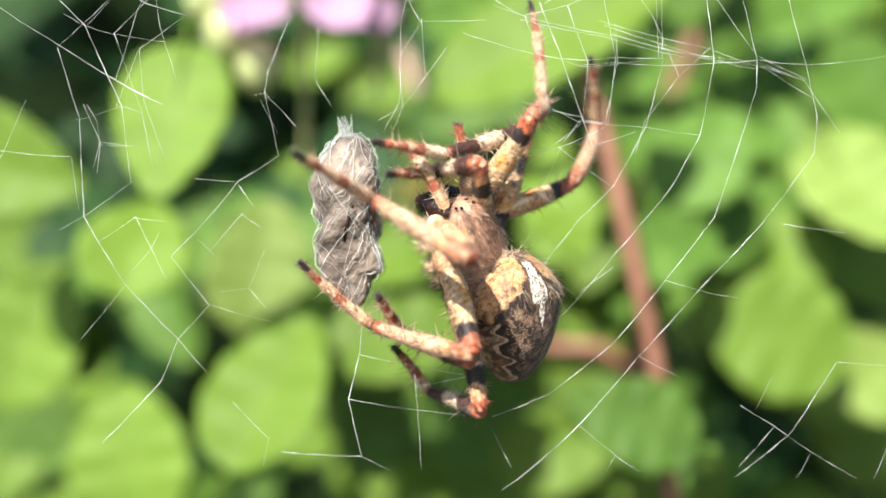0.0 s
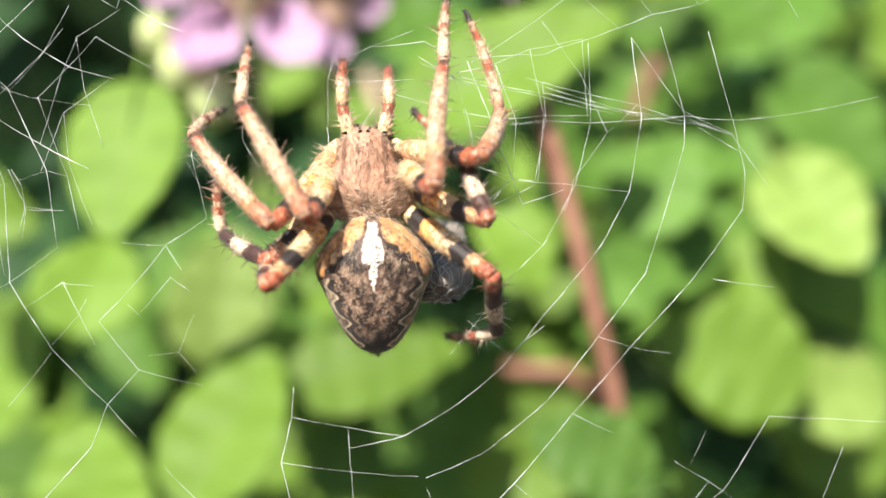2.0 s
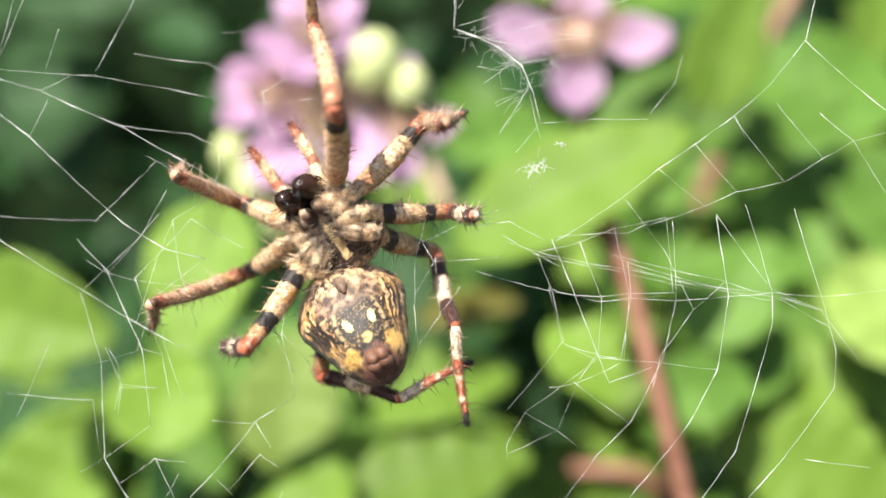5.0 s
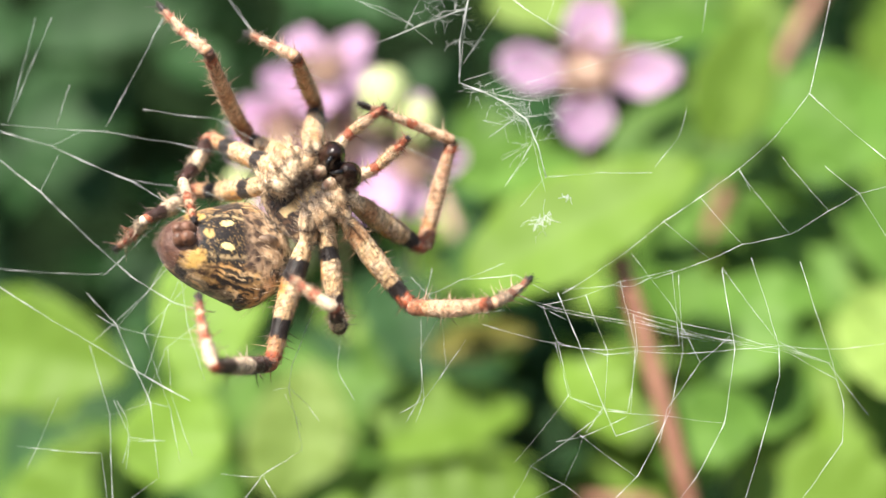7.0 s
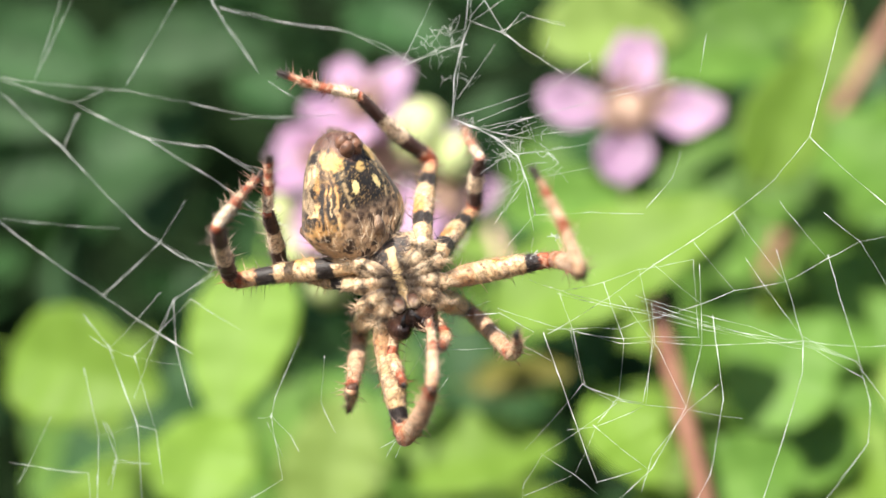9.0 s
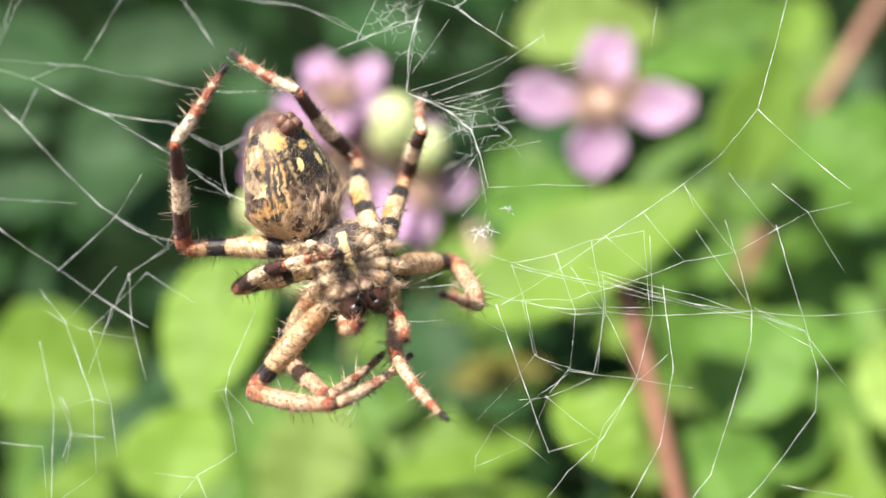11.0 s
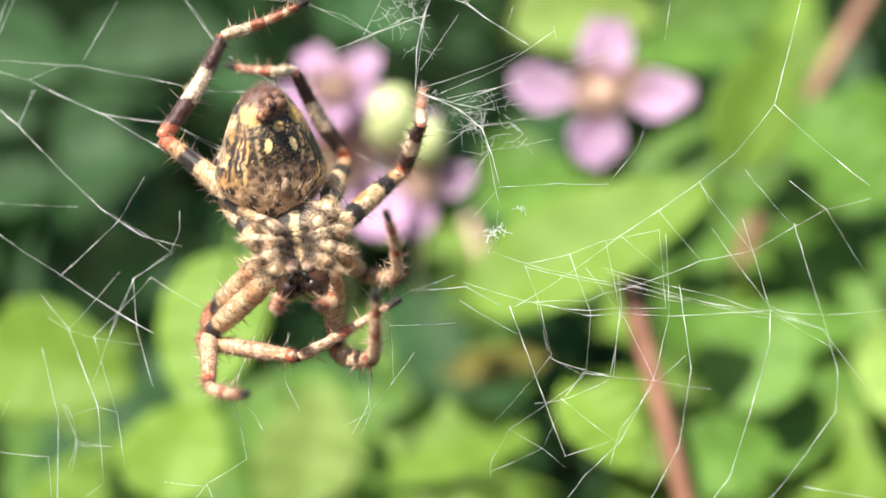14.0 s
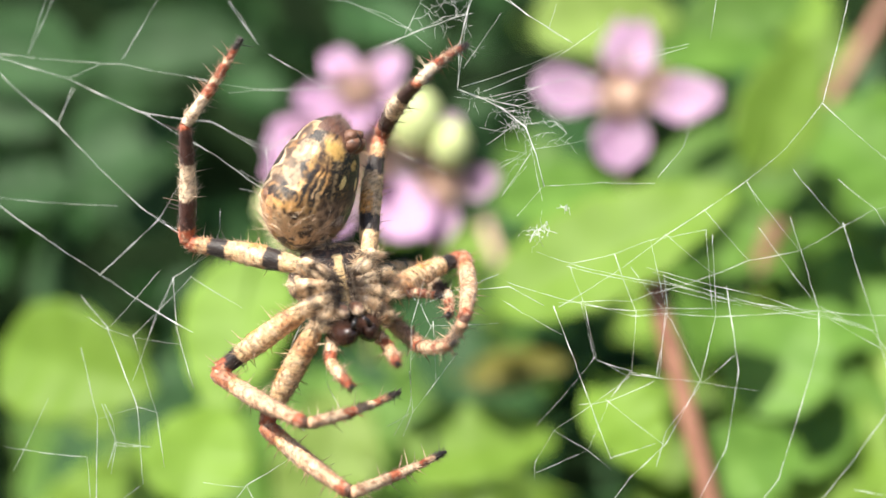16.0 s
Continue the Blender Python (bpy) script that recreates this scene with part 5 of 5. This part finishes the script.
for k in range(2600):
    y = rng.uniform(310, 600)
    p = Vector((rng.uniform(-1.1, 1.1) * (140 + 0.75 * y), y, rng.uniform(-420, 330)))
    # a quarter added overhead, out of view, to block sun from the hedge
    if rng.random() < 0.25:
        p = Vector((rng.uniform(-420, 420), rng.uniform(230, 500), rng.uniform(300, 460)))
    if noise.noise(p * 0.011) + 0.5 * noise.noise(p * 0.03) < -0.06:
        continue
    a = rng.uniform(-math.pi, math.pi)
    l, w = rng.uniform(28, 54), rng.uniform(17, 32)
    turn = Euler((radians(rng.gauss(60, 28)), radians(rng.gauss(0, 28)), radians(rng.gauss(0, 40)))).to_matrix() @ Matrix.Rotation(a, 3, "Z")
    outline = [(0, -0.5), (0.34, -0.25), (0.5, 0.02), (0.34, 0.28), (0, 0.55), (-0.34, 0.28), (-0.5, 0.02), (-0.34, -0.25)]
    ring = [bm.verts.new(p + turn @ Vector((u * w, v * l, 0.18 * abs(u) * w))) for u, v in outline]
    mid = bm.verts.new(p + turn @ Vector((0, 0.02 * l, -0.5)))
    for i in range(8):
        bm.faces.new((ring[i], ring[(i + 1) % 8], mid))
hedge = part("hedge_foliage", bm, SHADE_GREEN, None)
tagged(hedge, "dense hedge foliage, dark green with shade put into its colour", "foliage", kind="stuff")

# far behind: an added sheet, coloured as the shade inside the hedge
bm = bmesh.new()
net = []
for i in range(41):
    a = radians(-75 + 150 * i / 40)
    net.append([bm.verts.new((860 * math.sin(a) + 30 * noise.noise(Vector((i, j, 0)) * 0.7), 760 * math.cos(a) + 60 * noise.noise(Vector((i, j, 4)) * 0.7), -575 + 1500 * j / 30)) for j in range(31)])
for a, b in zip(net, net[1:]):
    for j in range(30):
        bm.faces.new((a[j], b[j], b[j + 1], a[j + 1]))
tagged(part("backdrop", bm, HEDGE_SHADE, None), "dark green sheet added for the shade deep in the hedge", "hedge", kind="structure")

# ---- ground ----
bm = bmesh.new()
spread = [(-1) ** (i < 0) * (abs(i) / 20) ** 4 * 300000 for i in range(-20, 21)]
net = [[bm.verts.new((x, y, -560 + (14 * noise.noise(Vector((x, y, 0)) * 0.01) if abs(x) < 3000 and abs(y) < 3000 else 0))) for x in spread] for y in spread]
for a, b in zip(net, net[1:]):
    for j in range(40):
        bm.faces.new((a[j], a[j + 1], b[j + 1], b[j]))
tagged(part("ground", bm, SOIL, None), "dark leaf-littered soil under the hedge", "ground", kind="structure")


# ---- what moves ----
STANCES = []


def stance(t, chest, rear, **legs):
    """One moment: chest and abdomen poses (mm, degrees), and for each leg three ways, as heading and rise in the chest's space."""
    STANCES.append((t, chest, rear, legs))


def glide(times, values, t):
    """Monotone cubic between the rows of an array."""
    h = np.diff(times)
    d = np.diff(values, axis=0) / h[:, None]
    m = np.zeros_like(values)
    for i in range(1, len(times) - 1):
        a, b = d[i - 1], d[i]
        same = a * b > 0
        w1, w2 = 2 * h[i] + h[i - 1], h[i] + 2 * h[i - 1]
        m[i] = np.where(same, (w1 + w2) / (w1 / np.where(same, a, 1) + w2 / np.where(same, b, 1)), 0)
    i = int(min(max(np.searchsorted(times, t, side="right") - 1, 0), len(times) - 2))
    k = (t - times[i]) / h[i]
    return (values[i] * (1 + 2 * k) * (1 - k) ** 2 + m[i] * h[i] * k * (1 - k) ** 2 + values[i + 1] * k * k * (3 - 2 * k) + m[i + 1] * h[i] * k * k * (k - 1))


def mm_pose(x, y, z, rx, ry, rz):
    return pose(x * MM, y * MM, z * MM, rx, ry, rz)


def way_of(heading, rise):
    a, e = radians(heading), radians(rise)
    return (math.cos(a) * math.cos(e), math.sin(a) * math.cos(e), math.sin(e))


def quats(matrices):
    rows = []
    last = None
    for m in matrices:
        q = m.to_quaternion()
        if last is not None:
            q.make_compatible(last)
        last = q
        rows.append([*m.translation, *q])
    return np.array(rows)


def back(row):
    return Matrix.LocRotScale(Vector(row[:3]), Quaternion(row[3:7]).normalized(), None)


def hang(x, y, z, ax, ay, az):
    """A pose at a place in millimetres whose own y axis lies along the given way."""
    turn = Vector((0, 0, 1)).rotation_difference(Vector((ax, ay, az)).normalized()) @ Euler((radians(90), 0, 0)).to_quaternion()
    return Matrix.LocRotScale(Vector((x, y, z)) * MM, turn, None)


def motions():
    stance(0.0, (-2.78, -1.50, -11.51, 89, -20, 55), (-0.18, -0.09, -16.38, 102, -11, 38),
           L1=(-178, 48, 72, -63, 141, 4), L2=(-122, 29, 53, -81, 118, -15), L3=(-109, 20, 66, -75, 112, -1), L4=(-111, 17, -20, -61, 123, 9),
           R1=(74, 43, -5, -25, 82, -1), R2=(0, 30, 11, -13, 114, 16), R3=(118, 26, -47, -80, 164, 7), R4=(56, 15, 175, -12, 154, -18))
    stance(0.5, (-2.84, -1.50, -11.15, 90, -20, 54), (-0.23, -0.11, -16.02, 102, -11, 38),
           L1=(-178, 44, 60, -70, 146, 8), L2=(-134, 20, -70, -88, 140, 1), L3=(-121, 27, 10, -74, 111, -31), L4=(-128, 9, 85, -75, 108, -25),
           R1=(48, 34, 11, -26, 119, 18), R2=(-1, 29, 7, -13, 111, 15), R3=(118, 19, -32, -73, 172, 5), R4=(58, 18, 174, -14, 159, -21))
    stance(1.0, (-2.78, -1.50, -9.16, 93, -6, 5), (-1.54, -1.40, -15.46, 103, 3, 30),
           L1=(-108, 77, 103, -33, 110, -47), L2=(179, 31, 87, -43, 30, 59), L3=(-146, 40, 105, -65, 68, 33), L4=(-154, 16, 102, -47, 75, 43),
           R1=(41, 41, 46, -65, 98, -15), R2=(-75, 52, 20, -54, 95, 1), R3=(79, 38, -146, 51, 141, -2), R4=(31, 64, -144, -29, 159, 1))
    stance(1.5, (-4.42, -1.50, -6.96, 82, -1, 0), (-3.18, -1.56, -13.20, 105, -3, 6),
           L1=(-85, 64, 111, -22, 113, -4), L2=(-110, 46, 121, -5, 96, -48), L3=(-124, 70, -157, -54, 117, -10), L4=(-133, 16, 129, -44, 77, 47),
           R1=(11, 41, 91, -35, 95, -40), R2=(-44, 55, 79, -33, 82, 20), R3=(23, 26, -168, 24, 140, -17), R4=(-39, 35, -142, -37, -174, 4))
    stance(2.0, (-5.00, -1.50, -3.43, 88, 0, -1), (-4.52, -1.69, -10.10, 100, -1, 2),
           L1=(-123, 38, 132, -12, 82, -69), L2=(-97, 61, 121, -13, 94, -45), L3=(-123, 27, 154, -40, 91, 13), L4=(-123, 46, 117, -72, 31, -6),
           R1=(-13, 44, 68, -59, 110, 11), R2=(-46, 68, 86, -31, 87, -38), R3=(-27, 38, 111, -19, 133, -25), R4=(-39, 34, -81, -58, -171, -50))
    stance(2.5, (-6.11, -1.50, -0.76, 89, 1, -1), (-6.04, -1.67, -7.51, 100, 1, -2),
           L1=(-152, 30, 91, 35, 90, -45), L2=(-97, 60, 113, 0, 80, -63), L3=(-146, 42, -172, -55, 105, -8), L4=(-129, 33, -49, -55, 4, 17),
           R1=(-22, 16, 92, 2, 132, -31), R2=(-86, 39, 51, -30, 68, -18), R3=(-40, 25, 96, -21, 119, -24), R4=(-59, 7, 45, -56, 145, -12))
    stance(3.0, (-11.11, -1.50, 0.50, 93, -1, -21), (-9.55, -0.50, -4.90, 132, 2, -8),
           L1=(-150, -2, 94, 16, 25, -17), L2=(-96, 51, 107, 19, 86, -19), L3=(-117, 22, 157, 3, 93, -38), L4=(-93, -58, -72, 58, 22, -60),
           R1=(-39, -17, 68, 6, 125, -4), R2=(-91, 36, 23, -2, 85, -73), R3=(12, 4, 134, -34, 132, -29), R4=(-41, -3, 129, -74, 125, 7))
    stance(3.5, (-14.99, -1.50, 0.48, 107, 24, -38), (-13.08, 0.12, -4.50, 142, 2, -62),
           L1=(-121, 62, 86, -13, 11, -58), L2=(-87, 49, 100, 21, 81, -41), L3=(-86, 27, 161, 36, 160, -43), L4=(-57, 31, -54, -54, 13, 0),
           R1=(-17, -14, 97, -27, 127, -20), R2=(-17, 53, 47, -49, -174, -74), R3=(44, -45, 125, -22, 81, 23), R4=(-28, -11, -166, -68, 96, 21))
    stance(4.0, (-14.79, -1.50, 0.78, 116, 27, -124), (-11.31, -1.20, -5.97, 157, 18, -123),
           L1=(29, 63, 69, -30, 142, 8), L2=(116, 26, -24, -58, -169, 33), L3=(-175, 2, 6, -69, 133, -51), L4=(-91, 16, -26, -59, -112, -5),
           R1=(-24, -11, 96, 62, 171, 39), R2=(-27, 10, -151, 47, -126, -65), R3=(-64, -40, -176, -29, 168, -17), R4=(-70, 4, -161, -15, 135, -34))
    stance(4.2, (-12.11, -1.50, 1.74, 82, 59, 167), (-8.67, -1.60, -3.56, 142, 42, -134),
           L1=(106, -72, 98, 58, 157, -36), L2=(127, 36, -94, -68, 64, 75), L3=(-146, 52, -152, -54, 117, 64), L4=(-28, 78, -73, -43, -78, -31),
           R1=(43, 5, 133, -71, 91, 67), R2=(15, 17, 54, -89, 1, 56), R3=(-46, -67, 25, 64, -43, 84), R4=(-38, 19, -152, -9, 162, 4))
    stance(6.5, (-14.06, -1.50, 9.85, 87, -22, -176), (-16.72, -2.29, 4.10, 147, -30, 165),
           L1=(179, 50, 77, -35, -2, 32), L2=(-167, 31, 160, -57, -162, 69), L3=(-145, 29, -84, -76, -21, 43), L4=(-126, 8, -117, -70, -51, 40),
           R1=(15, 66, 58, -69, 16, 52), R2=(-20, 50, 11, -73, -13, 35), R3=(-25, 36, 7, -65, 8, 51), R4=(-55, 26, -105, -60, -99, 54))
    stance(7.0, (-14.58, -1.50, 10.84, 85, -52, -173), (-19.79, -2.28, 7.17, -164, -66, 114),
           L1=(164, 43, 54, -11, -33, -29), L2=(-177, 10, 122, -52, 103, 62), L3=(-148, 1, 52, -73, -16, -3), L4=(-126, -6, -27, -75, 11, 47),
           R1=(30, 59, 32, -75, -19, 43), R2=(-28, 53, 29, -62, -8, 30), R3=(-27, 35, -123, -41, -173, -49), R4=(-51, 43, -114, -70, -82, 45))
    stance(7.5, (-12.80, -1.50, 10.17, 76, -75, -164), (-18.41, -2.00, 8.54, -170, -58, 102),
           L1=(121, 10, 9, -36, -47, 12), L2=(168, 23, 99, -50, 66, 60), L3=(-158, 27, -112, -88, 1, -56), L4=(-119, 7, -27, -46, 8, 29),
           R1=(65, 36, 16, -44, -15, 39), R2=(25, 51, 33, -59, -9, 48), R3=(-2, 58, -41, -24, -76, 41), R4=(-28, 59, -31, -61, -30, 38))
    stance(8.0, (-12.83, -1.50, 10.72, -60, -80, -27), (-18.54, -2.76, 12.48, -120, -38, 80),
           L1=(141, -2, 74, -57, 49, 69), L2=(164, -3, 82, 9, 90, -65), L3=(-150, 27, 115, -70, 67, -44), L4=(-132, 16, -49, -63, -30, 42),
           R1=(56, 31, 20, -44, -17, 23), R2=(8, 65, 13, -51, -55, 50), R3=(-6, 45, -90, -42, -130, 34), R4=(-23, 62, -76, -60, -88, 24))
    stance(8.5, (-13.37, -1.50, 6.84, -82, -40, -1), (-18.15, -2.96, 10.49, -108, -34, 71),
           L1=(110, 12, 32, -39, -6, -43), L2=(166, 13, -6, -49, 63, 10), L3=(173, 20, 2, -45, 39, -45), L4=(-155, 7, -49, -55, -49, 49),
           R1=(57, 38, 16, -55, -12, 54), R2=(-12, 41, -31, -55, -73, 20), R3=(-44, 52, -35, -69, -74, 68), R4=(-86, 55, -92, -40, -117, 33))
    stance(9.0, (-7.70, -1.50, 7.35, -85, -19, 6), (-10.85, -2.46, 12.42, -87, -23, 46),
           L1=(96, -6, -48, -54, -79, 58), L2=(132, 69, 104, -70, 127, 68), L3=(-153, 30, -75, -48, -67, -22), L4=(-169, 7, -60, -64, -45, 51),
           R1=(45, 71, 62, -64, -79, -73), R2=(7, 5, 85, -85, -98, -8), R3=(-35, 52, -67, -41, -94, 54), R4=(-67, 46, -123, -33, -148, -9))
    stance(11.5, (-8.20, -1.50, 6.30, -94, -18, 20), (-11.90, -2.53, 11.82, -94, -25, 60),
           L1=(154, 27, 36, -44, -10, 27), L2=(135, 52, 48, -56, -17, 33), L3=(176, 43, 18, -50, 13, -16), L4=(-159, 23, -77, -39, -47, 3),
           R1=(59, 75, 124, -62, 77, -46), R2=(5, 49, 110, -65, -169, -59), R3=(-54, 30, -62, -61, -62, 43), R4=(-79, 44, -127, -45, -128, 14))
    stance(12.0, (-9.52, -1.50, 6.63, -92, -12, 15), (-11.97, -2.42, 12.26, -79, -20, 41),
           L1=(136, 50, 51, -50, -16, -56), L2=(159, 73, 6, -44, 28, -70), L3=(160, 32, 67, -62, -20, -57), L4=(-166, 30, -83, -35, -51, -4),
           R1=(50, 61, 116, -67, -163, -69), R2=(11, 38, 114, -72, -160, -59), R3=(-47, 23, -79, -61, -75, 46), R4=(-75, 47, -127, -38, -143, -1))
    stance(12.5, (-9.94, -1.50, 6.51, -90, -10, 7), (-11.79, -2.33, 12.54, -74, -14, 29),
           L1=(141, 22, -15, -46, -50, -73), L2=(146, 12, -4, -55, -11, 14), L3=(167, 16, 68, -76, 91, 51), L4=(-164, 35, -86, -17, -46, -36),
           R1=(26, 51, 110, -56, -122, -30), R2=(5, 32, 101, -77, -172, -61), R3=(-45, 30, -72, -54, -93, 46), R4=(-67, 41, -126, -21, -160, -16))
    stance(13.0, (-9.13, -1.50, 6.52, -91, -7, 9), (-11.29, -2.29, 12.34, -75, -15, 31),
           L1=(125, 43, 52, -60, -32, -60), L2=(166, 48, 98, -61, -18, -66), L3=(162, 46, 74, -74, 44, -53), L4=(-172, 30, -87, -34, -61, 2),
           R1=(6, 67, 83, -53, -134, -44), R2=(11, 4, 162, -71, -152, 64), R3=(-52, 37, -76, -48, -86, 42), R4=(-79, 48, -127, -19, -156, -18))
    stance(13.5, (-10.65, -1.50, 6.17, -91, -6, 9), (-12.65, -2.36, 12.26, -75, -15, 31),
           L1=(131, 22, -9, -34, -44, -55), L2=(166, 62, 36, -58, 31, -66), L3=(-153, 10, -70, -32, -29, -59), L4=(-172, 34, -88, -22, -51, -11),
           R1=(13, 84, 88, -60, -80, -44), R2=(28, 16, 136, -80, -133, -40), R3=(-52, 30, -66, -40, -84, 39), R4=(-82, 48, -121, -36, -149, 10))
    stance(14.0, (-11.94, -1.50, 7.91, -94, -9, 9), (-13.76, -2.13, 13.63, -75, -13, 34),
           L1=(153, 34, 18, -25, -21, -7), L2=(155, 47, 81, -52, 16, -60), L3=(-121, 22, -30, -42, -2, -56), L4=(-131, 1, -54, 1, -7, -19),
           R1=(100, 47, 22, -69, -77, -59), R2=(33, 78, 36, -74, -93, -62), R3=(-40, 28, -54, -57, -78, 41), R4=(-73, 52, -115, -37, -160, 20))
    stance(14.5, (-11.46, -1.50, 5.81, -94, -8, 30), (-13.22, -2.30, 11.86, -66, -6, 72),
           L1=(150, 34, 50, -32, 10, 11), L2=(140, 41, 23, -53, -18, -6), L3=(-171, 46, -79, -61, -51, 39), L4=(-158, 29, -92, -38, -52, -8),
           R1=(-14, 57, 140, -54, 173, 87), R2=(8, 0, -175, -55, -126, 58), R3=(-52, 39, -55, -76, -27, 31), R4=(-78, 14, -81, -81, -29, 24))
    stance(15.0, (-12.61, -1.50, 5.13, -96, -11, 30), (-13.99, -2.23, 11.71, -67, -7, 74),
           L1=(119, 17, 42, -53, -1, 12), L2=(159, 36, 34, -56, -8, 8), L3=(-115, 35, -49, -72, -41, 16), L4=(-150, 33, -84, -20, -42, -31),
           R1=(45, 61, 62, -64, -2, -85), R2=(-12, 20, 144, -53, 51, 72), R3=(-1, 56, 45, -60, 126, -71), R4=(-70, 4, -122, -83, -29, 16))
    stance(15.5, (-12.20, -1.50, 5.32, -96, -11, 30), (-13.55, -2.18, 11.71, -66, -7, 74),
           L1=(121, 20, 50, -47, -5, 20), L2=(159, 34, 48, -50, -3, 2), L3=(-136, 45, -75, -70, -56, 3), L4=(-152, 35, -86, -35, -48, -21),
           R1=(38, 64, 61, -79, -171, -78), R2=(-11, 16, 133, -51, 41, 68), R3=(-4, 56, 64, -48, 126, -66), R4=(-67, 9, -107, -82, -29, 15))
    stance(16.0, (-12.04, -1.50, 5.06, -95, -11, 30), (-13.42, -2.24, 11.59, -66, -7, 74),
           L1=(123, 31, 56, -43, -6, 14), L2=(153, 37, 48, -49, -5, 12), L3=(11, 66, 8, -53, 23, -38), L4=(-151, 36, -86, -34, -49, -22),
           R1=(8, 65, 115, -72, 171, -85), R2=(-14, 15, 133, -49, 79, 78), R3=(-7, 50, 77, -56, 143, -58), R4=(-70, 8, -85, -81, -30, 16))
    times = np.array([s[0] for s in STANCES])
    chest = quats([mm_pose(*s[1]) for s in STANCES])
    rear = quats([mm_pose(*s[1]).inverted() @ mm_pose(*s[2]) for s in STANCES])
    ways = {k: np.array([[c for n in range(3) for c in way_of(*s[3][k][2 * n:2 * n + 2])] for s in STANCES]) for k in LENGTHS}
    moments = [round(0.1 * i, 1) for i in range(161)]
    walk(spider, [(t, back(glide(times, chest, t))) for t in moments])
    walk(abdomen, [(t, back(glide(times, rear, t))) for t in moments])
    for key, (femur, tibia, foot) in LEGS.items():
        s = -1 if key[0] == "L" else 1
        hip = Vector(HIPS[key[1]]) * MM
        hip.x *= s
        rest = Vector(REST[key[1]]).normalized()
        rest.x *= s
        start = Vector((0, 1, 0)).rotation_difference(rest)
        lengths = [v * MM for v in LENGTHS[key]]
        rows = ([], [], [])
        for t in moments:
            w = glide(times, ways[key], t)
            at, base = hip.copy(), None
            turn, last = start.copy(), rest.copy()
            for n in range(3):
                way = Vector(w[3 * n:3 * n + 3]).normalized()
                turn = last.rotation_difference(way) @ turn
                m = Matrix.LocRotScale(at, turn, None)
                rows[n].append((t, m if n == 0 else base.inverted() @ m))
                if n == 0:
                    base = m
                at = at + way * lengths[n]
                last = way
        for ob, r in zip((femur, tibia, foot), rows):
            walk(ob, r)
    for side, (upper, lower) in PALPS.items():
        s = -1 if side == "L" else 1
        rows, tips = [], []
        for i, t in enumerate(moments):
            sway = 9 * math.sin(1.7 * t + s) + 6 * math.sin(3.9 * t)
            tuck = step(7.0, 9.0, t)
            rows.append((t, pose(s * 0.95 * MM, 2.2 * MM, -0.7 * MM, 2 - 30 * tuck + sway, 0, -s * (12 + 12 * tuck))))
            tips.append((t, pose(0, 2.6 * MM, 0.05 * MM, -18 - 20 * tuck + 1.2 * sway, 0, s * (14 + 12 * tuck))))
        walk(upper, rows)
        walk(lower, tips)
    # the slack side panel is drawn across as the spider turns over
    walk(side_web, [(0.0, pose(0, 0, 0)), (8.5, pose(0, 0, 0)), (8.95, pose(0.002, 0, 0.0035)), (16.0, pose(0.002, 0, 0.0035))])
    # the corner of the web is pulled up and taut as the spider hauls itself round
    walk(fan_web, [(0.0, pose(-0.001, 0, -0.0048)), (8.5, pose(-0.001, 0, -0.0048)), (8.95, pose(0, 0, 0)), (16.0, pose(0, 0, 0))])
    walk(wrapped, [
        (0.0, hang(-10.89, 0.50, -10.12, -0.04, 0.00, 1.00)),
        (0.5, hang(-10.75, 0.50, -10.78, -0.01, 0.34, 0.94)),
        (1.0, hang(-7.85, 4.00, -6.10, 0.17, 0.89, 0.42)),
        (1.5, hang(-11.20, 4.00, -5.94, -0.03, 0.88, 0.47)),
        (2.0, hang(-0.44, 5.00, -9.19, -0.03, 0.97, 0.25)),
        (2.5, hang(0.90, 4.00, -7.78, -0.34, 0.82, 0.46)),
        (3.0, hang(-8.32, 2.50, -12.39, 0.29, 0.36, 0.89)),
        (3.5, hang(-6.92, -1.00, -16.25, 0.43, 0.38, 0.82)),
        (4.0, hang(-1.25, -1.00, -16.08, 0.32, 0.47, 0.82)),
        (5.5, hang(0.75, -1.00, -27.50, 0.10, -0.20, 1.00)),
        (16.0, hang(0.75, -1.00, -27.50, 0.10, -0.20, 1.00)),
    ])


motions()
